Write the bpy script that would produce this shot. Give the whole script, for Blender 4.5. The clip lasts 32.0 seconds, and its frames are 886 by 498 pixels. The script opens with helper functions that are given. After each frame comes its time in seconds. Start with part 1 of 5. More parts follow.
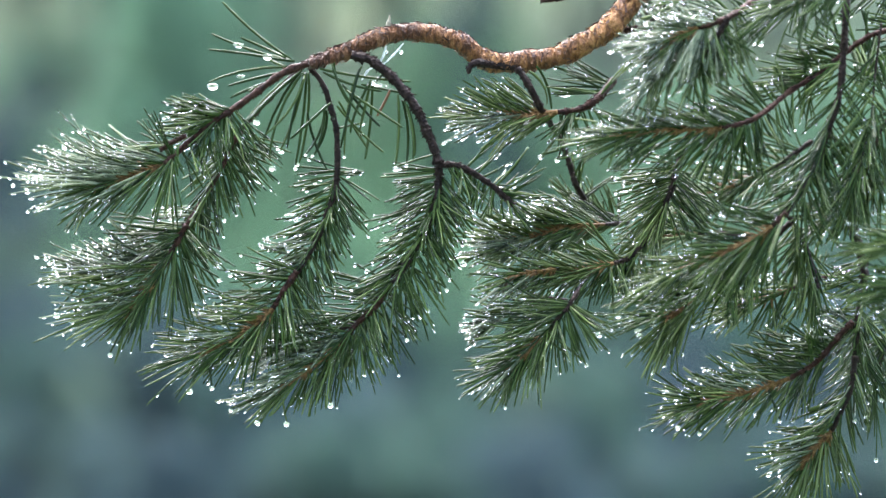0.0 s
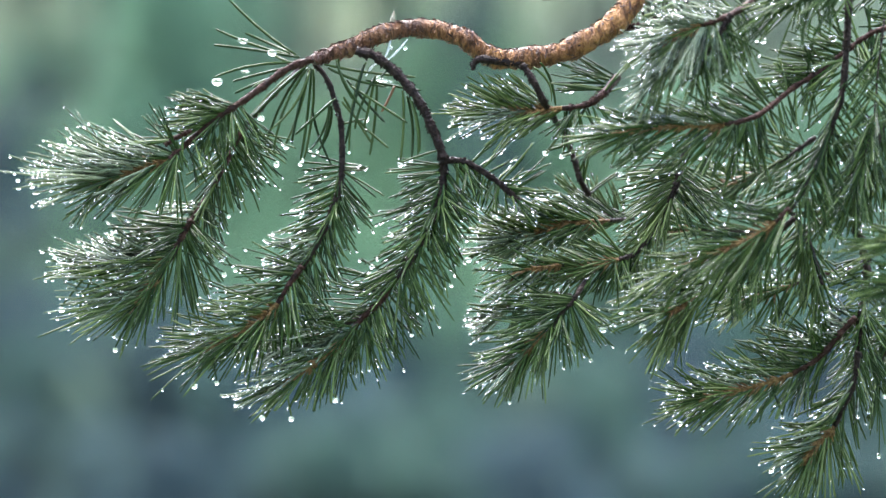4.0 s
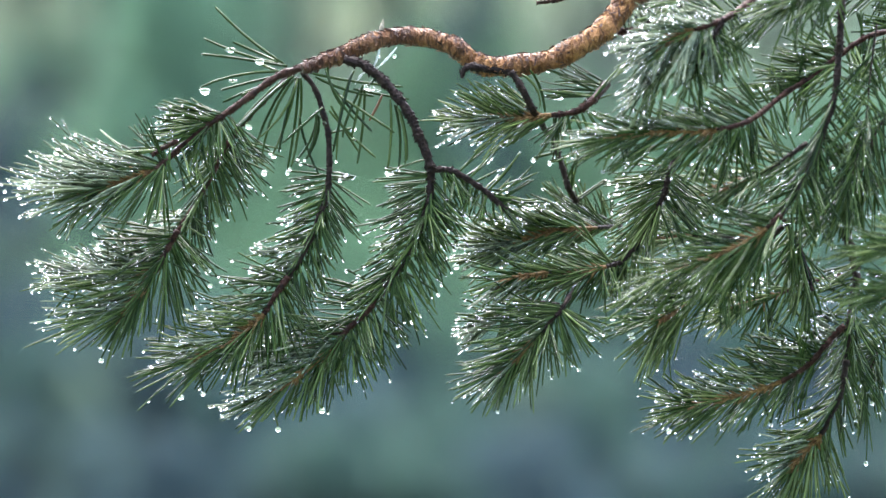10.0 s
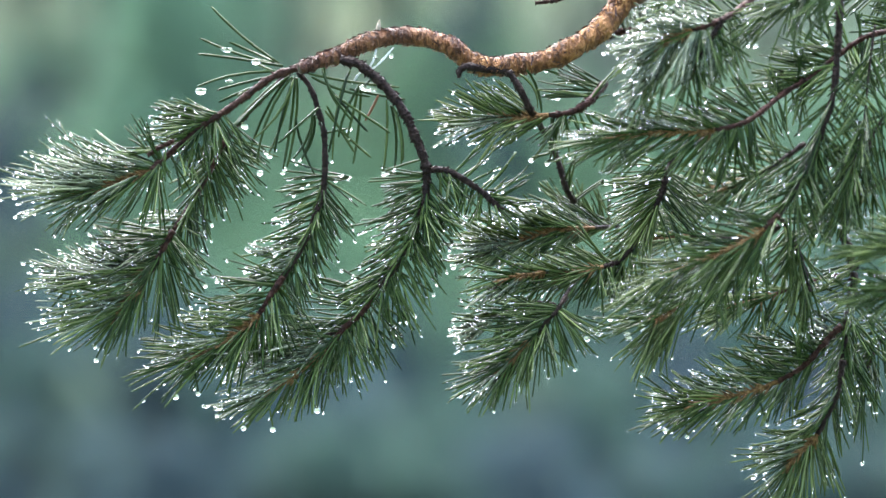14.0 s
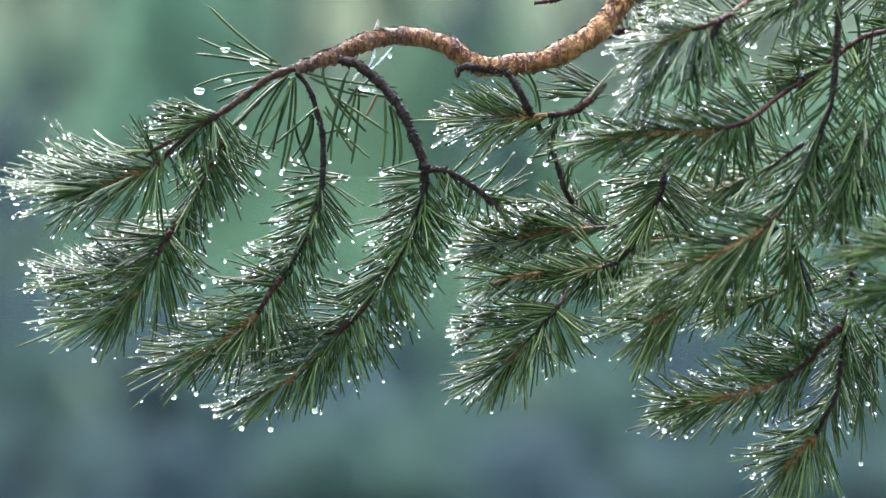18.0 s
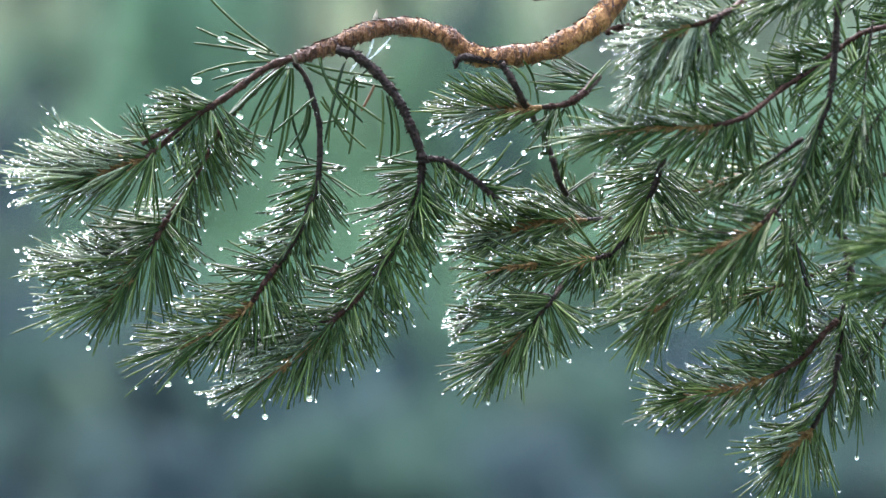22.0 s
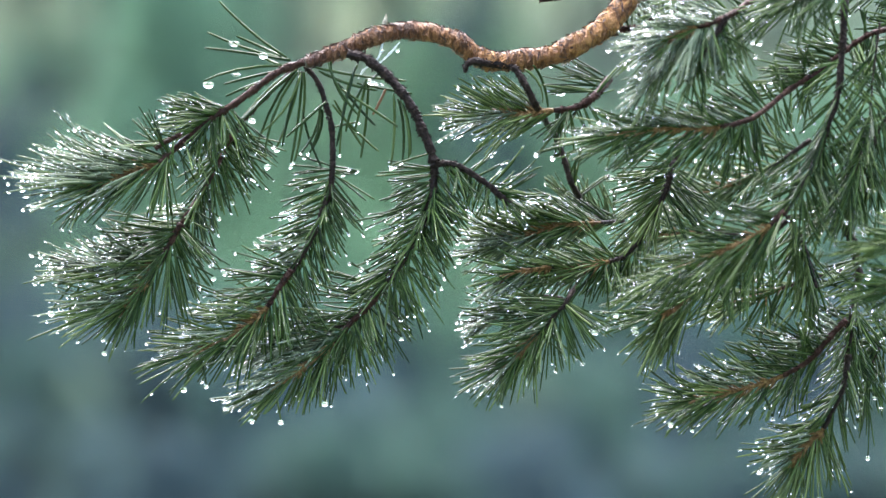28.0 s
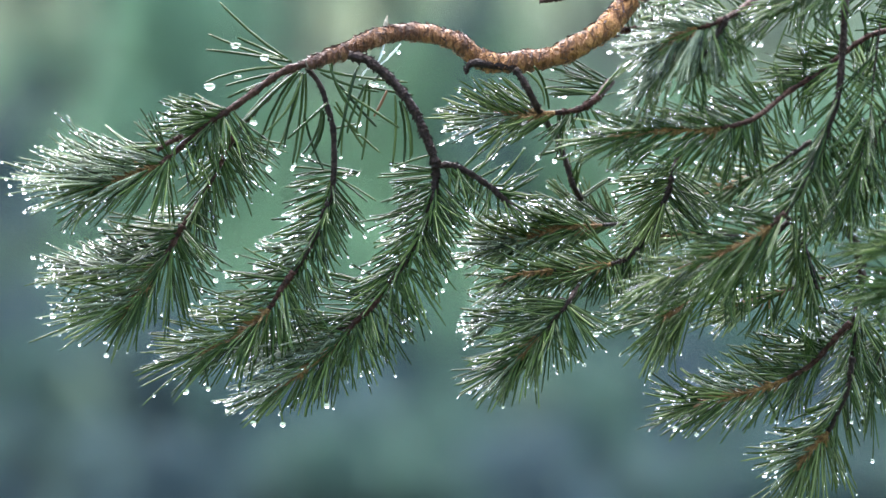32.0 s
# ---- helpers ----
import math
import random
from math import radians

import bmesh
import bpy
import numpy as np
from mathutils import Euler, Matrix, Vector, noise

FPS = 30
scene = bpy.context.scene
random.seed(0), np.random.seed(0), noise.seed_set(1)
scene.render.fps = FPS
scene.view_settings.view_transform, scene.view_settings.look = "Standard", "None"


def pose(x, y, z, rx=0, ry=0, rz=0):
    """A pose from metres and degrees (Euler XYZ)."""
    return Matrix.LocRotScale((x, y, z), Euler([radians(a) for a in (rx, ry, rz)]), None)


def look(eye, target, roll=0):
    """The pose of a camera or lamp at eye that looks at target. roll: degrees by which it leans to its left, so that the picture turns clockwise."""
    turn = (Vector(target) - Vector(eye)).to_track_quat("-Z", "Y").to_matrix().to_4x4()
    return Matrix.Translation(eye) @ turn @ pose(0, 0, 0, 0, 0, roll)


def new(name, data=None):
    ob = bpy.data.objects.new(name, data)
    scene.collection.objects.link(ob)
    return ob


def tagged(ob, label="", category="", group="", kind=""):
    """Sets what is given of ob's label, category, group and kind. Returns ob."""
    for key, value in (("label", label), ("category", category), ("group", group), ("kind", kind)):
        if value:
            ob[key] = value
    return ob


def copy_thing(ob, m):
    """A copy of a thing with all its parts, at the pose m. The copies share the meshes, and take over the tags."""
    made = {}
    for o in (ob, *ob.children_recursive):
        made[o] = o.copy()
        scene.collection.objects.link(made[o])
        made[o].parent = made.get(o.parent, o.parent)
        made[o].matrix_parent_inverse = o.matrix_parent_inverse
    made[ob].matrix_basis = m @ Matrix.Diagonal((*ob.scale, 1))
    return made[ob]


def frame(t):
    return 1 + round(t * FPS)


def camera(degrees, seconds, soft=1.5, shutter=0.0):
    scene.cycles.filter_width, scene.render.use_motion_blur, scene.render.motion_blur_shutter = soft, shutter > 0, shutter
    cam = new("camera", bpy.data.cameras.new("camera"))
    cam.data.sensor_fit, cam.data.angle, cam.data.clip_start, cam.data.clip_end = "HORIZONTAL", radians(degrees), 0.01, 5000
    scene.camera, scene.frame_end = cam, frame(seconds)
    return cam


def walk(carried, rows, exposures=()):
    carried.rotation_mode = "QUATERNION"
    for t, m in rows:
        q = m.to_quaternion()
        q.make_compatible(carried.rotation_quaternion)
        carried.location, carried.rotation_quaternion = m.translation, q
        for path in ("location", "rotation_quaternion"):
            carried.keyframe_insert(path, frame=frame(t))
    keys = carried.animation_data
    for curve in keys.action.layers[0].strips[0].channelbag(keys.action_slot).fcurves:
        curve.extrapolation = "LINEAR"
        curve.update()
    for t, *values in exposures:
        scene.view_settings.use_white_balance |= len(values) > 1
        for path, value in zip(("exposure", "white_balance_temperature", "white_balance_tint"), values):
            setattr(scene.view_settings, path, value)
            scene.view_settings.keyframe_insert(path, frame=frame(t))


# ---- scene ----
cam = camera(8.0, 32.0, soft=1.5)
cam.data.dof.use_dof = True
cam.data.dof.focus_distance = 5.0
cam.data.dof.aperture_fstop = 4.8
EYE = (0.0, 0.0, 1.7)
walk(cam, [(0.0, look(EYE, (0.0, 5.0, 1.7))), (32.0, look(EYE, (0.0, 5.0, 1.7)))],
     exposures=[(0.0, 3.30, 6830, 8.6), (32.0, 3.30, 6830, 8.6)])

# ---- light: a bright wet day, the sun spread wide by cloud ----
SUN_UP, SUN_TURN = 66.0, -12.0
world = bpy.data.worlds.new("sky")
scene.world = world
world.use_nodes = True
wn = world.node_tree
sky = wn.nodes.new("ShaderNodeTexSky")
sky.sky_type = "NISHITA"
sky.sun_disc = False
sky.sun_elevation = radians(SUN_UP)
sky.sun_rotation = radians(SUN_TURN)
sky.air_density, sky.dust_density, sky.ozone_density = 1.0, 2.5, 1.0
wn.links.new(sky.outputs["Color"], wn.nodes["Background"].inputs["Color"])
wn.nodes["Background"].inputs["Strength"].default_value = 0.09
sun = new("sun", bpy.data.lights.new("sun", "SUN"))
sun.data.energy, sun.data.angle, sun.data.color = 2.7, radians(90), (0.885, 0.91, 1.0)
sun_dir = Vector((math.sin(radians(SUN_TURN)) * math.cos(radians(SUN_UP)),
                  math.cos(radians(SUN_TURN)) * math.cos(radians(SUN_UP)), math.sin(radians(SUN_UP))))
sun.matrix_world = look(sun_dir * 50, (0, 0, 0))


# ---- materials ----
def base_material(name, rough=0.6, spec=0.5):
    m = bpy.data.materials.new(name)
    m.use_nodes = True
    b = m.node_tree.nodes["Principled BSDF"]
    b.inputs["Roughness"].default_value = rough
    b.inputs["Specular IOR Level"].default_value = spec
    return m, m.node_tree, b


def tex(nt, kind, scale, detail=4.0, coords="Object", stretch=None):
    co = nt.nodes.new("ShaderNodeTexCoord")
    t = nt.nodes.new(kind)
    t.inputs["Scale"].default_value = scale
    if kind == "ShaderNodeTexNoise":
        t.inputs["Detail"].default_value = detail
    src = co.outputs[coords]
    if stretch:
        mp = nt.nodes.new("ShaderNodeMapping")
        mp.inputs["Scale"].default_value = stretch
        nt.links.new(src, mp.inputs["Vector"])
        src = mp.outputs["Vector"]
    nt.links.new(src, t.inputs["Vector"])
    return t


def ramp(nt, fac, stops):
    r = nt.nodes.new("ShaderNodeValToRGB")
    while len(r.color_ramp.elements) < len(stops):
        r.color_ramp.elements.new(0.5)
    for e, (at, c) in zip(r.color_ramp.elements, stops):
        e.position, e.color = at, (*c, 1)
    nt.links.new(fac, r.inputs["Fac"])
    return r


def mixed(nt, a, b, fac, how="MIX"):
    m = nt.nodes.new("ShaderNodeMix")
    m.data_type, m.blend_type = "RGBA", how
    if isinstance(fac, float):
        m.inputs[0].default_value = fac
    else:
        nt.links.new(fac, m.inputs[0])
    nt.links.new(a, m.inputs[6])
    nt.links.new(b, m.inputs[7])
    return m.outputs[2]


def bump(nt, b, height, strength, distance):
    n = nt.nodes.new("ShaderNodeBump")
    n.inputs["Strength"].default_value, n.inputs["Distance"].default_value = strength, distance
    nt.links.new(height, n.inputs["Height"])
    nt.links.new(n.outputs["Normal"], b.inputs["Normal"])


def needle_material(name, dark, mid, light, single=False):
    m, nt, b = base_material(name, 0.3, 0.13)
    if single:
        info = nt.nodes.new("ShaderNodeObjectInfo")
    else:
        info = nt.nodes.new("ShaderNodeNewGeometry")
    rnd = info.outputs["Random" if single else "Random Per Island"]
    r = ramp(nt, rnd, [(0.0, dark), (0.55, mid), (1.0, light)])
    n = tex(nt, "ShaderNodeTexNoise", 55, 3, "Object")
    shade = ramp(nt, n.outputs["Fac"], [(0.3, (0.7, 0.72, 0.68)), (0.7, (1.15, 1.12, 1.0))])
    nt.links.new(mixed(nt, r.outputs["Color"], shade.outputs["Color"], 1.0, "MULTIPLY"), b.inputs["Base Color"])
    fine = tex(nt, "ShaderNodeTexNoise", 900, 2, "Object")
    rr = ramp(nt, fine.outputs["Fac"], [(0.35, (0.07, 0.07, 0.07)), (0.7, (0.18, 0.18, 0.18))])
    nt.links.new(rr.outputs["Color"], b.inputs["Roughness"])
    bump(nt, b, fine.outputs["Fac"], 0.15, 0.0006)
    return m


NEEDLE = needle_material("wet_needle", (0.013, 0.028, 0.009), (0.036, 0.067, 0.020), (0.080, 0.122, 0.040))
NEEDLE_ONE = needle_material("wet_needle_single", (0.010, 0.022, 0.008), (0.027, 0.050, 0.016), (0.056, 0.086, 0.030), True)
NEEDLE_FRESH = needle_material("fresh_needle", (0.024, 0.043, 0.013), (0.057, 0.089, 0.027), (0.112, 0.148, 0.058))
NEEDLE_PALE = needle_material("rain_coated_needle", (0.036, 0.058, 0.024), (0.076, 0.110, 0.048), (0.145, 0.182, 0.088))
NEEDLE_MIST = needle_material("mist_coated_needle", (0.045, 0.07, 0.042), (0.11, 0.145, 0.095), (0.24, 0.28, 0.20))
NEEDLE_DRY = needle_material("dry_needle", (0.10, 0.05, 0.03), (0.16, 0.08, 0.045), (0.2, 0.11, 0.06), True)


def bark_material():
    m, nt, b = base_material("flaky_orange_bark", 0.6, 0.3)
    big = tex(nt, "ShaderNodeTexNoise", 17, 6, "Object")
    tone = ramp(nt, big.outputs["Fac"], [(0.34, (0.060, 0.028, 0.024)), (0.42, (0.15, 0.060, 0.028)), (0.50, (0.25, 0.115, 0.042)),
                                         (0.60, (0.32, 0.162, 0.060)), (0.74, (0.27, 0.145, 0.090))])
    streak = tex(nt, "ShaderNodeTexNoise", 120, 5, "Object", (2.1, 0.8, 0.8))
    streak.inputs["Distortion"].default_value = 0.9
    crack = ramp(nt, streak.outputs["Fac"], [(0.38, (0.16, 0.10, 0.10)), (0.46, (0.55, 0.42, 0.38)), (0.60, (1.1, 1.06, 1.0))])
    fine = tex(nt, "ShaderNodeTexNoise", 620, 4, "Object")
    grain = ramp(nt, fine.outputs["Fac"], [(0.32, (0.55, 0.5, 0.46)), (0.6, (1.1, 1.08, 1.05))])
    grey = ramp(nt, big.outputs["Fac"], [(0.34, (0.045, 0.019, 0.013)), (0.5, (0.125, 0.054, 0.036)), (0.7, (0.22, 0.125, 0.095))])
    co = nt.nodes.new("ShaderNodeTexCoord")
    part_xyz = nt.nodes.new("ShaderNodeSeparateXYZ")
    nt.links.new(co.outputs["Object"], part_xyz.inputs["Vector"])
    span = nt.nodes.new("ShaderNodeMapRange")
    for k, value in (("From Min", -0.10), ("From Max", -0.25), ("To Min", 0.0), ("To Max", 0.8)):
        span.inputs[k].default_value = value
    nt.links.new(part_xyz.outputs["X"], span.inputs["Value"])
    aged = mixed(nt, tone.outputs["Color"], grey.outputs["Color"], span.outputs["Result"])
    c = mixed(nt, aged, crack.outputs["Color"], 0.78, "MULTIPLY")
    nt.links.new(mixed(nt, c, grain.outputs["Color"], 0.7, "MULTIPLY"), b.inputs["Base Color"])
    wet = ramp(nt, big.outputs["Fac"], [(0.3, (0.35, 0.35, 0.35)), (0.7, (0.7, 0.7, 0.7))])
    nt.links.new(wet.outputs["Color"], b.inputs["Roughness"])
    h = mixed(nt, crack.outputs["Color"], grain.outputs["Color"], 0.35)
    bump(nt, b, h, 1.0, 0.0022)
    return m


def twig_material(name, a, c, d, scale=260):
    m, nt, b = base_material(name, 0.5, 0.12)
    n = tex(nt, "ShaderNodeTexNoise", scale, 5, "Object")
    r = ramp(nt, n.outputs["Fac"], [(0.3, a), (0.52, c), (0.75, d)])
    nt.links.new(r.outputs["Color"], b.inputs["Base Color"])
    v = tex(nt, "ShaderNodeTexVoronoi", scale * 1.6, coords="Object")
    bump(nt, b, v.outputs["Distance"], 0.7, 0.0012)
    return m


BARK = bark_material()
TWIG = twig_material("dark_twig_bark", (0.008, 0.005, 0.005), (0.018, 0.010, 0.009), (0.045, 0.030, 0.026))
TWIG_RED = twig_material("red_brown_twig_bark", (0.012, 0.006, 0.005), (0.034, 0.013, 0.010), (0.082, 0.043, 0.032))
CRUST = twig_material("purple_brown_crust", (0.022, 0.012, 0.012), (0.060, 0.032, 0.030), (0.13, 0.085, 0.078), 300)
SHEATH = twig_material("orange_brown_shoot", (0.052, 0.026, 0.012), (0.150, 0.080, 0.030), (0.29, 0.185, 0.085), 380)
BUD = twig_material("pale_bud", (0.20, 0.16, 0.12), (0.32, 0.28, 0.22), (0.46, 0.43, 0.36), 500)


def water_material():
    m, nt, b = base_material("rain_water", 0.0, 0.5)
    b.inputs["Base Color"].default_value = (1, 1, 1, 1)
    b.inputs["Transmission Weight"].default_value = 1.0
    b.inputs["IOR"].default_value = 1.333
    return m


WATER = water_material()
m, nt, b = base_material("spider_silk", 0.35, 0.6)
n = tex(nt, "ShaderNodeTexNoise", 300, 2, "Object")
nt.links.new(ramp(nt, n.outputs["Fac"], [(0.3, (0.45, 0.5, 0.5)), (0.7, (0.75, 0.8, 0.8))]).outputs["Color"], b.inputs["Base Color"])
b.inputs["Transmission Weight"].default_value = 0.4
SILK = m


def leaf_material(name, dark, light, patch=0.9):
    m, nt, b = base_material(name, 0.8, 0.08)
    geo = nt.nodes.new("ShaderNodeNewGeometry")
    leaf = ramp(nt, geo.outputs["Random Per Island"], [(0.0, dark), (1.0, light)])
    n = tex(nt, "ShaderNodeTexNoise", patch, 3, "Object")
    tone = ramp(nt, n.outputs["Fac"], [(0.3, (0.7, 0.75, 0.8)), (0.7, (1.2, 1.15, 1.05))])
    colour = mixed(nt, leaf.outputs["Color"], tone.outputs["Color"], 1.0, "MULTIPLY")
    nt.links.new(colour, b.inputs["Base Color"])
    thin = nt.nodes.new("ShaderNodeBsdfTranslucent")
    nt.links.new(colour, thin.inputs["Color"])
    both = nt.nodes.new("ShaderNodeMixShader")
    both.inputs["Fac"].default_value = 0.52
    nt.links.new(b.outputs["BSDF"], both.inputs[1])
    nt.links.new(thin.outputs["BSDF"], both.inputs[2])
    nt.links.new(both.outputs["Shader"], nt.nodes["Material Output"].inputs["Surface"])
    return m


# haze over the slope is mixed into these leaf colours, bluest in the willows
LEAF_MIST_BLUE = leaf_material("mist_blue_willow_leaf", (0.033, 0.059, 0.073), (0.042, 0.075, 0.093))
LEAF_MIST_GREY = leaf_material("mist_grey_willow_leaf", (0.043, 0.069, 0.088), (0.055, 0.087, 0.110))
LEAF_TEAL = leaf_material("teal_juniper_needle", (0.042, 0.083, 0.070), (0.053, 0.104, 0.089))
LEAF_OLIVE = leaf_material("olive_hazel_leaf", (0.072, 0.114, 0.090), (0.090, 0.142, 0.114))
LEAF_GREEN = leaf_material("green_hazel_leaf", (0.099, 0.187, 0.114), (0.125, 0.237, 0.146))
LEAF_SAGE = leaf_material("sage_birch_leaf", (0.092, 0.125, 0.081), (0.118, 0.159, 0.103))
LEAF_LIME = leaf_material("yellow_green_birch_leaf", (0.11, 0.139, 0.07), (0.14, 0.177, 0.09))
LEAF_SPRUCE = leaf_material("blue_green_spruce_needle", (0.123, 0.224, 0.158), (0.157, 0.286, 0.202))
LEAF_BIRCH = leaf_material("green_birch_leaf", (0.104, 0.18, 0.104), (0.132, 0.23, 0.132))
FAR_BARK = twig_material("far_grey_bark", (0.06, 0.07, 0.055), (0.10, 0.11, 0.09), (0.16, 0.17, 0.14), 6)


def ground_material():
    m, nt, b = base_material("wooded_slope_ground", 0.85, 0.2)
    n1 = tex(nt, "ShaderNodeTexNoise", 0.9, 5, "Object", (1.0, 0.7, 0.5))
    c = ramp(nt, n1.outputs["Fac"], [(0.34, (0.042, 0.066, 0.058)), (0.45, (0.056, 0.090, 0.062)), (0.56, (0.068, 0.102, 0.062)), (0.70, (0.082, 0.108, 0.062))])
    n2 = tex(nt, "ShaderNodeTexNoise", 14, 6, "Object")
    g = ramp(nt, n2.outputs["Fac"], [(0.3, (0.55, 0.58, 0.6)), (0.7, (1.3, 1.28, 1.2))])
    nt.links.new(mixed(nt, c.outputs["Color"], g.outputs["Color"], 1.0, "MULTIPLY"), b.inputs["Base Color"])
    bump(nt, b, n2.outputs["Fac"], 0.8, 0.08)
    return m


GROUND = ground_material()


# ---- small tools ----
def mesh(name, verts, faces, material, smooth=True):
    me = bpy.data.meshes.new(name)
    me.from_pydata([tuple(v) for v in verts], [], faces)
    if smooth:
        me.polygons.foreach_set("use_smooth", [True] * len(me.polygons))
    me.materials.append(material)
    me.update()
    return me


def part(name, me, parent, label="", kind="", at=None):
    ob = new(name, me)
    ob.parent = parent
    if at is not None:
        ob.matrix_basis = at
    return tagged(ob, label=label, kind=kind)


def glide(points, n):
    """n points along a smooth curve through the given ones."""
    p = [Vector(q) for q in points]
    p = [p[0] * 2 - p[1]] + p + [p[-1] * 2 - p[-2]]
    out = []
    spans = len(p) - 3
    for i in range(n):
        s = i / (n - 1) * spans
        k = min(int(s), spans - 1)
        u = s - k
        a, b_, c, d = p[k:k + 4]
        out.append(0.5 * ((2 * b_) + (c - a) * u + (2 * a - 5 * b_ + 4 * c - d) * u * u + (3 * b_ - 3 * c + d - a) * u ** 3))
    return out


def tube(line, radii, sides, rough=0.0, seed=0.0, spikes=0, rnd=None):
    """Verts and faces of a closed, uneven tube along line."""
    verts, faces = [], []
    side = None
    for i, p in enumerate(line):
        t = (line[min(i + 1, len(line) - 1)] - line[max(i - 1, 0)]).normalized()
        if side is None:
            side = t.cross(Vector((0.31, 0.9, 0.2))).normalized()
        side = (side - t * side.dot(t)).normalized()
        up = t.cross(side)
        for k in range(sides):
            a = 2 * math.pi * k / sides
            way = side * math.cos(a) + up * math.sin(a)
            r = radii[i]
            if rough:
                q = p + way * r
                r *= 1 + rough * (noise.noise(q * 120 + Vector((seed, 0, 0))) + 0.6 * noise.noise(q * 330))
            verts.append(p + way * r)
    for i in range(len(line) - 1):
        for k in range(sides):
            a, b_ = i * sides + k, i * sides + (k + 1) % sides
            faces.append((a, b_, b_ + sides, a + sides))
    faces.append(tuple(range(sides))[::-1])
    n = (len(line) - 1) * sides
    faces.append(tuple(n + k for k in range(sides)))
    for _ in range(spikes):
        i = rnd.randrange(1, len(line) - 1)
        t = (line[i + 1] - line[i - 1]).normalized()
        way = Vector((rnd.gauss(0, 1), rnd.gauss(0, 1), rnd.gauss(0, 1)))
        way = (way - t * way.dot(t)).normalized()
        w2 = t.cross(way)
        r = radii[i]
        p = line[i] + way * r * 0.8
        k = len(verts)
        h = rnd.uniform(0.35, 0.75) * r + 0.0004
        verts += [p + t * r * 0.45, p - t * r * 0.35 + w2 * r * 0.35, p - t * r * 0.35 - w2 * r * 0.35, p + way * h + t * r * 0.5]
        faces += [(k, k + 1, k + 3), (k + 1, k + 2, k + 3), (k + 2, k, k + 3)]
    return verts, faces


NEEDLE_CUTS = (0.0, 0.12, 0.35, 0.6, 0.82, 0.95, 1.0)
NEEDLE_WIDTHS = (0.65, 0.95, 1.0, 0.98, 0.92, 0.82, 0.48)


def needle_shape(base, way, length, bend, width, flat=0.75):
    """One half-round pine needle as a curved, pointed prism."""
    side = way.cross(Vector((0.2, 1.0, 0.1)))
    side = side.normalized() if side.length > 1e-4 else Vector((1, 0, 0))
    up = way.cross(side).normalized()
    verts, faces = [], []
    for u, w in zip(NEEDLE_CUTS, NEEDLE_WIDTHS):
        p = base + way * (length * u) + bend * (length * u * u)
        h = width * w * 0.5
        s1, u1 = side * h, up * (h * flat)
        verts += [p + s1, p + s1 * 0.5 + u1 * 0.87, p - s1 * 0.5 + u1 * 0.87, p - s1, p - s1 * 0.5 - u1 * 0.87, p + s1 * 0.5 - u1 * 0.87]
    for i in range(len(NEEDLE_CUTS) - 1):
        for k in range(6):
            a, b_ = i * 6 + k, i * 6 + (k + 1) % 6
            faces.append((a, b_, b_ + 6, a + 6))
    faces += [(5, 4, 3, 2, 1, 0)]
    n = len(verts) - 6
    faces += [tuple(range(n, n + 6))]
    return verts, faces


def joined(name, pieces, material, smooth=True):
    verts, faces = [], []
    for v, f in pieces:
        k = len(verts)
        verts += v
        faces += [tuple(i + k for i in q) for q in f]
    return mesh(name, verts, faces, material, smooth)


def drop_shape(centre, r, along=None, stretch=1.0, neck=0.0, rings=7, sides=10, cap=1.0):
    """A water bead: round below, drawn out towards where it hangs, or (cap below 1) flat where it clings."""
    axis = (along or Vector((0, 0, 1))).normalized()
    side = axis.cross(Vector((0.3, 1, 0.1))).normalized()
    up = axis.cross(side)
    verts, faces = [centre - axis * r * stretch], []
    for i in range(1, rings):
        a = math.pi * i / rings
        h, w = -math.cos(a), math.sin(a)
        w *= 1 - neck * max(0.0, h) ** 1.5
        h = h * cap if h > 0 else h
        for k in range(sides):
            b_ = 2 * math.pi * k / sides
            verts.append(centre + axis * (h * r * stretch) + (side * math.cos(b_) + up * math.sin(b_)) * (w * r))
    verts.append(centre + axis * r * stretch * cap)
    for k in range(sides):
        faces.append((0, 1 + (k + 1) % sides, 1 + k))
        top = 1 + (rings - 2) * sides
        faces.append((top + k, top + (k + 1) % sides, len(verts) - 1))
    for i in range(rings - 2):
        for k in range(sides):
            a, b_ = 1 + i * sides + k, 1 + i * sides + (k + 1) % sides
            faces.append((a, b_, b_ + sides, a + sides))
    return verts, faces


# ---- ground and wooded slope ----
def build_ground():
    def height(x, y):
        if y < 38:
            return -1.2 + 0.05 * noise.noise(Vector((x * 0.3, y * 0.3, 0)))
        s = min(1.0, (y - 38) / 45)
        rise = 13 * (s * s * (3 - 2 * s))
        # extra height beyond the view, added to keep low sky out of the drops
        rise += 0.66 * max(0.0, min(y, 84) - 68) * min(1.0, max(0.0, y - 68) / 12)
        return -1.2 + rise + 0.5 * noise.noise(Vector((x * 0.12, y * 0.12, 3))) + 0.15 * noise.noise(Vector((x * 0.6, y * 0.6, 5)))
    xs = [-3000, -900, -300, -120] + [-60 + i * 2.0 for i in range(61)] + [120, 300, 900, 3000]
    ys = [-3000, -600, -100, -30] + [-10 + i * 1.6 for i in range(66)] + [110, 140, 220, 500, 1200, 3000]
    verts = [(x, y, height(x, y)) for y in ys for x in xs]
    nx = len(xs)
    faces = [(j * nx + i, j * nx + i + 1, (j + 1) * nx + i + 1, (j + 1) * nx + i) for j in range(len(ys) - 1) for i in range(nx - 1)]
    ob = new("ground", mesh("ground", verts, faces, GROUND))
    tagged(ob, "wet grassy ground rising into a misty wooded hillside, its unseen top raised", "ground", kind="structure")
    return height


ground_height = build_ground()


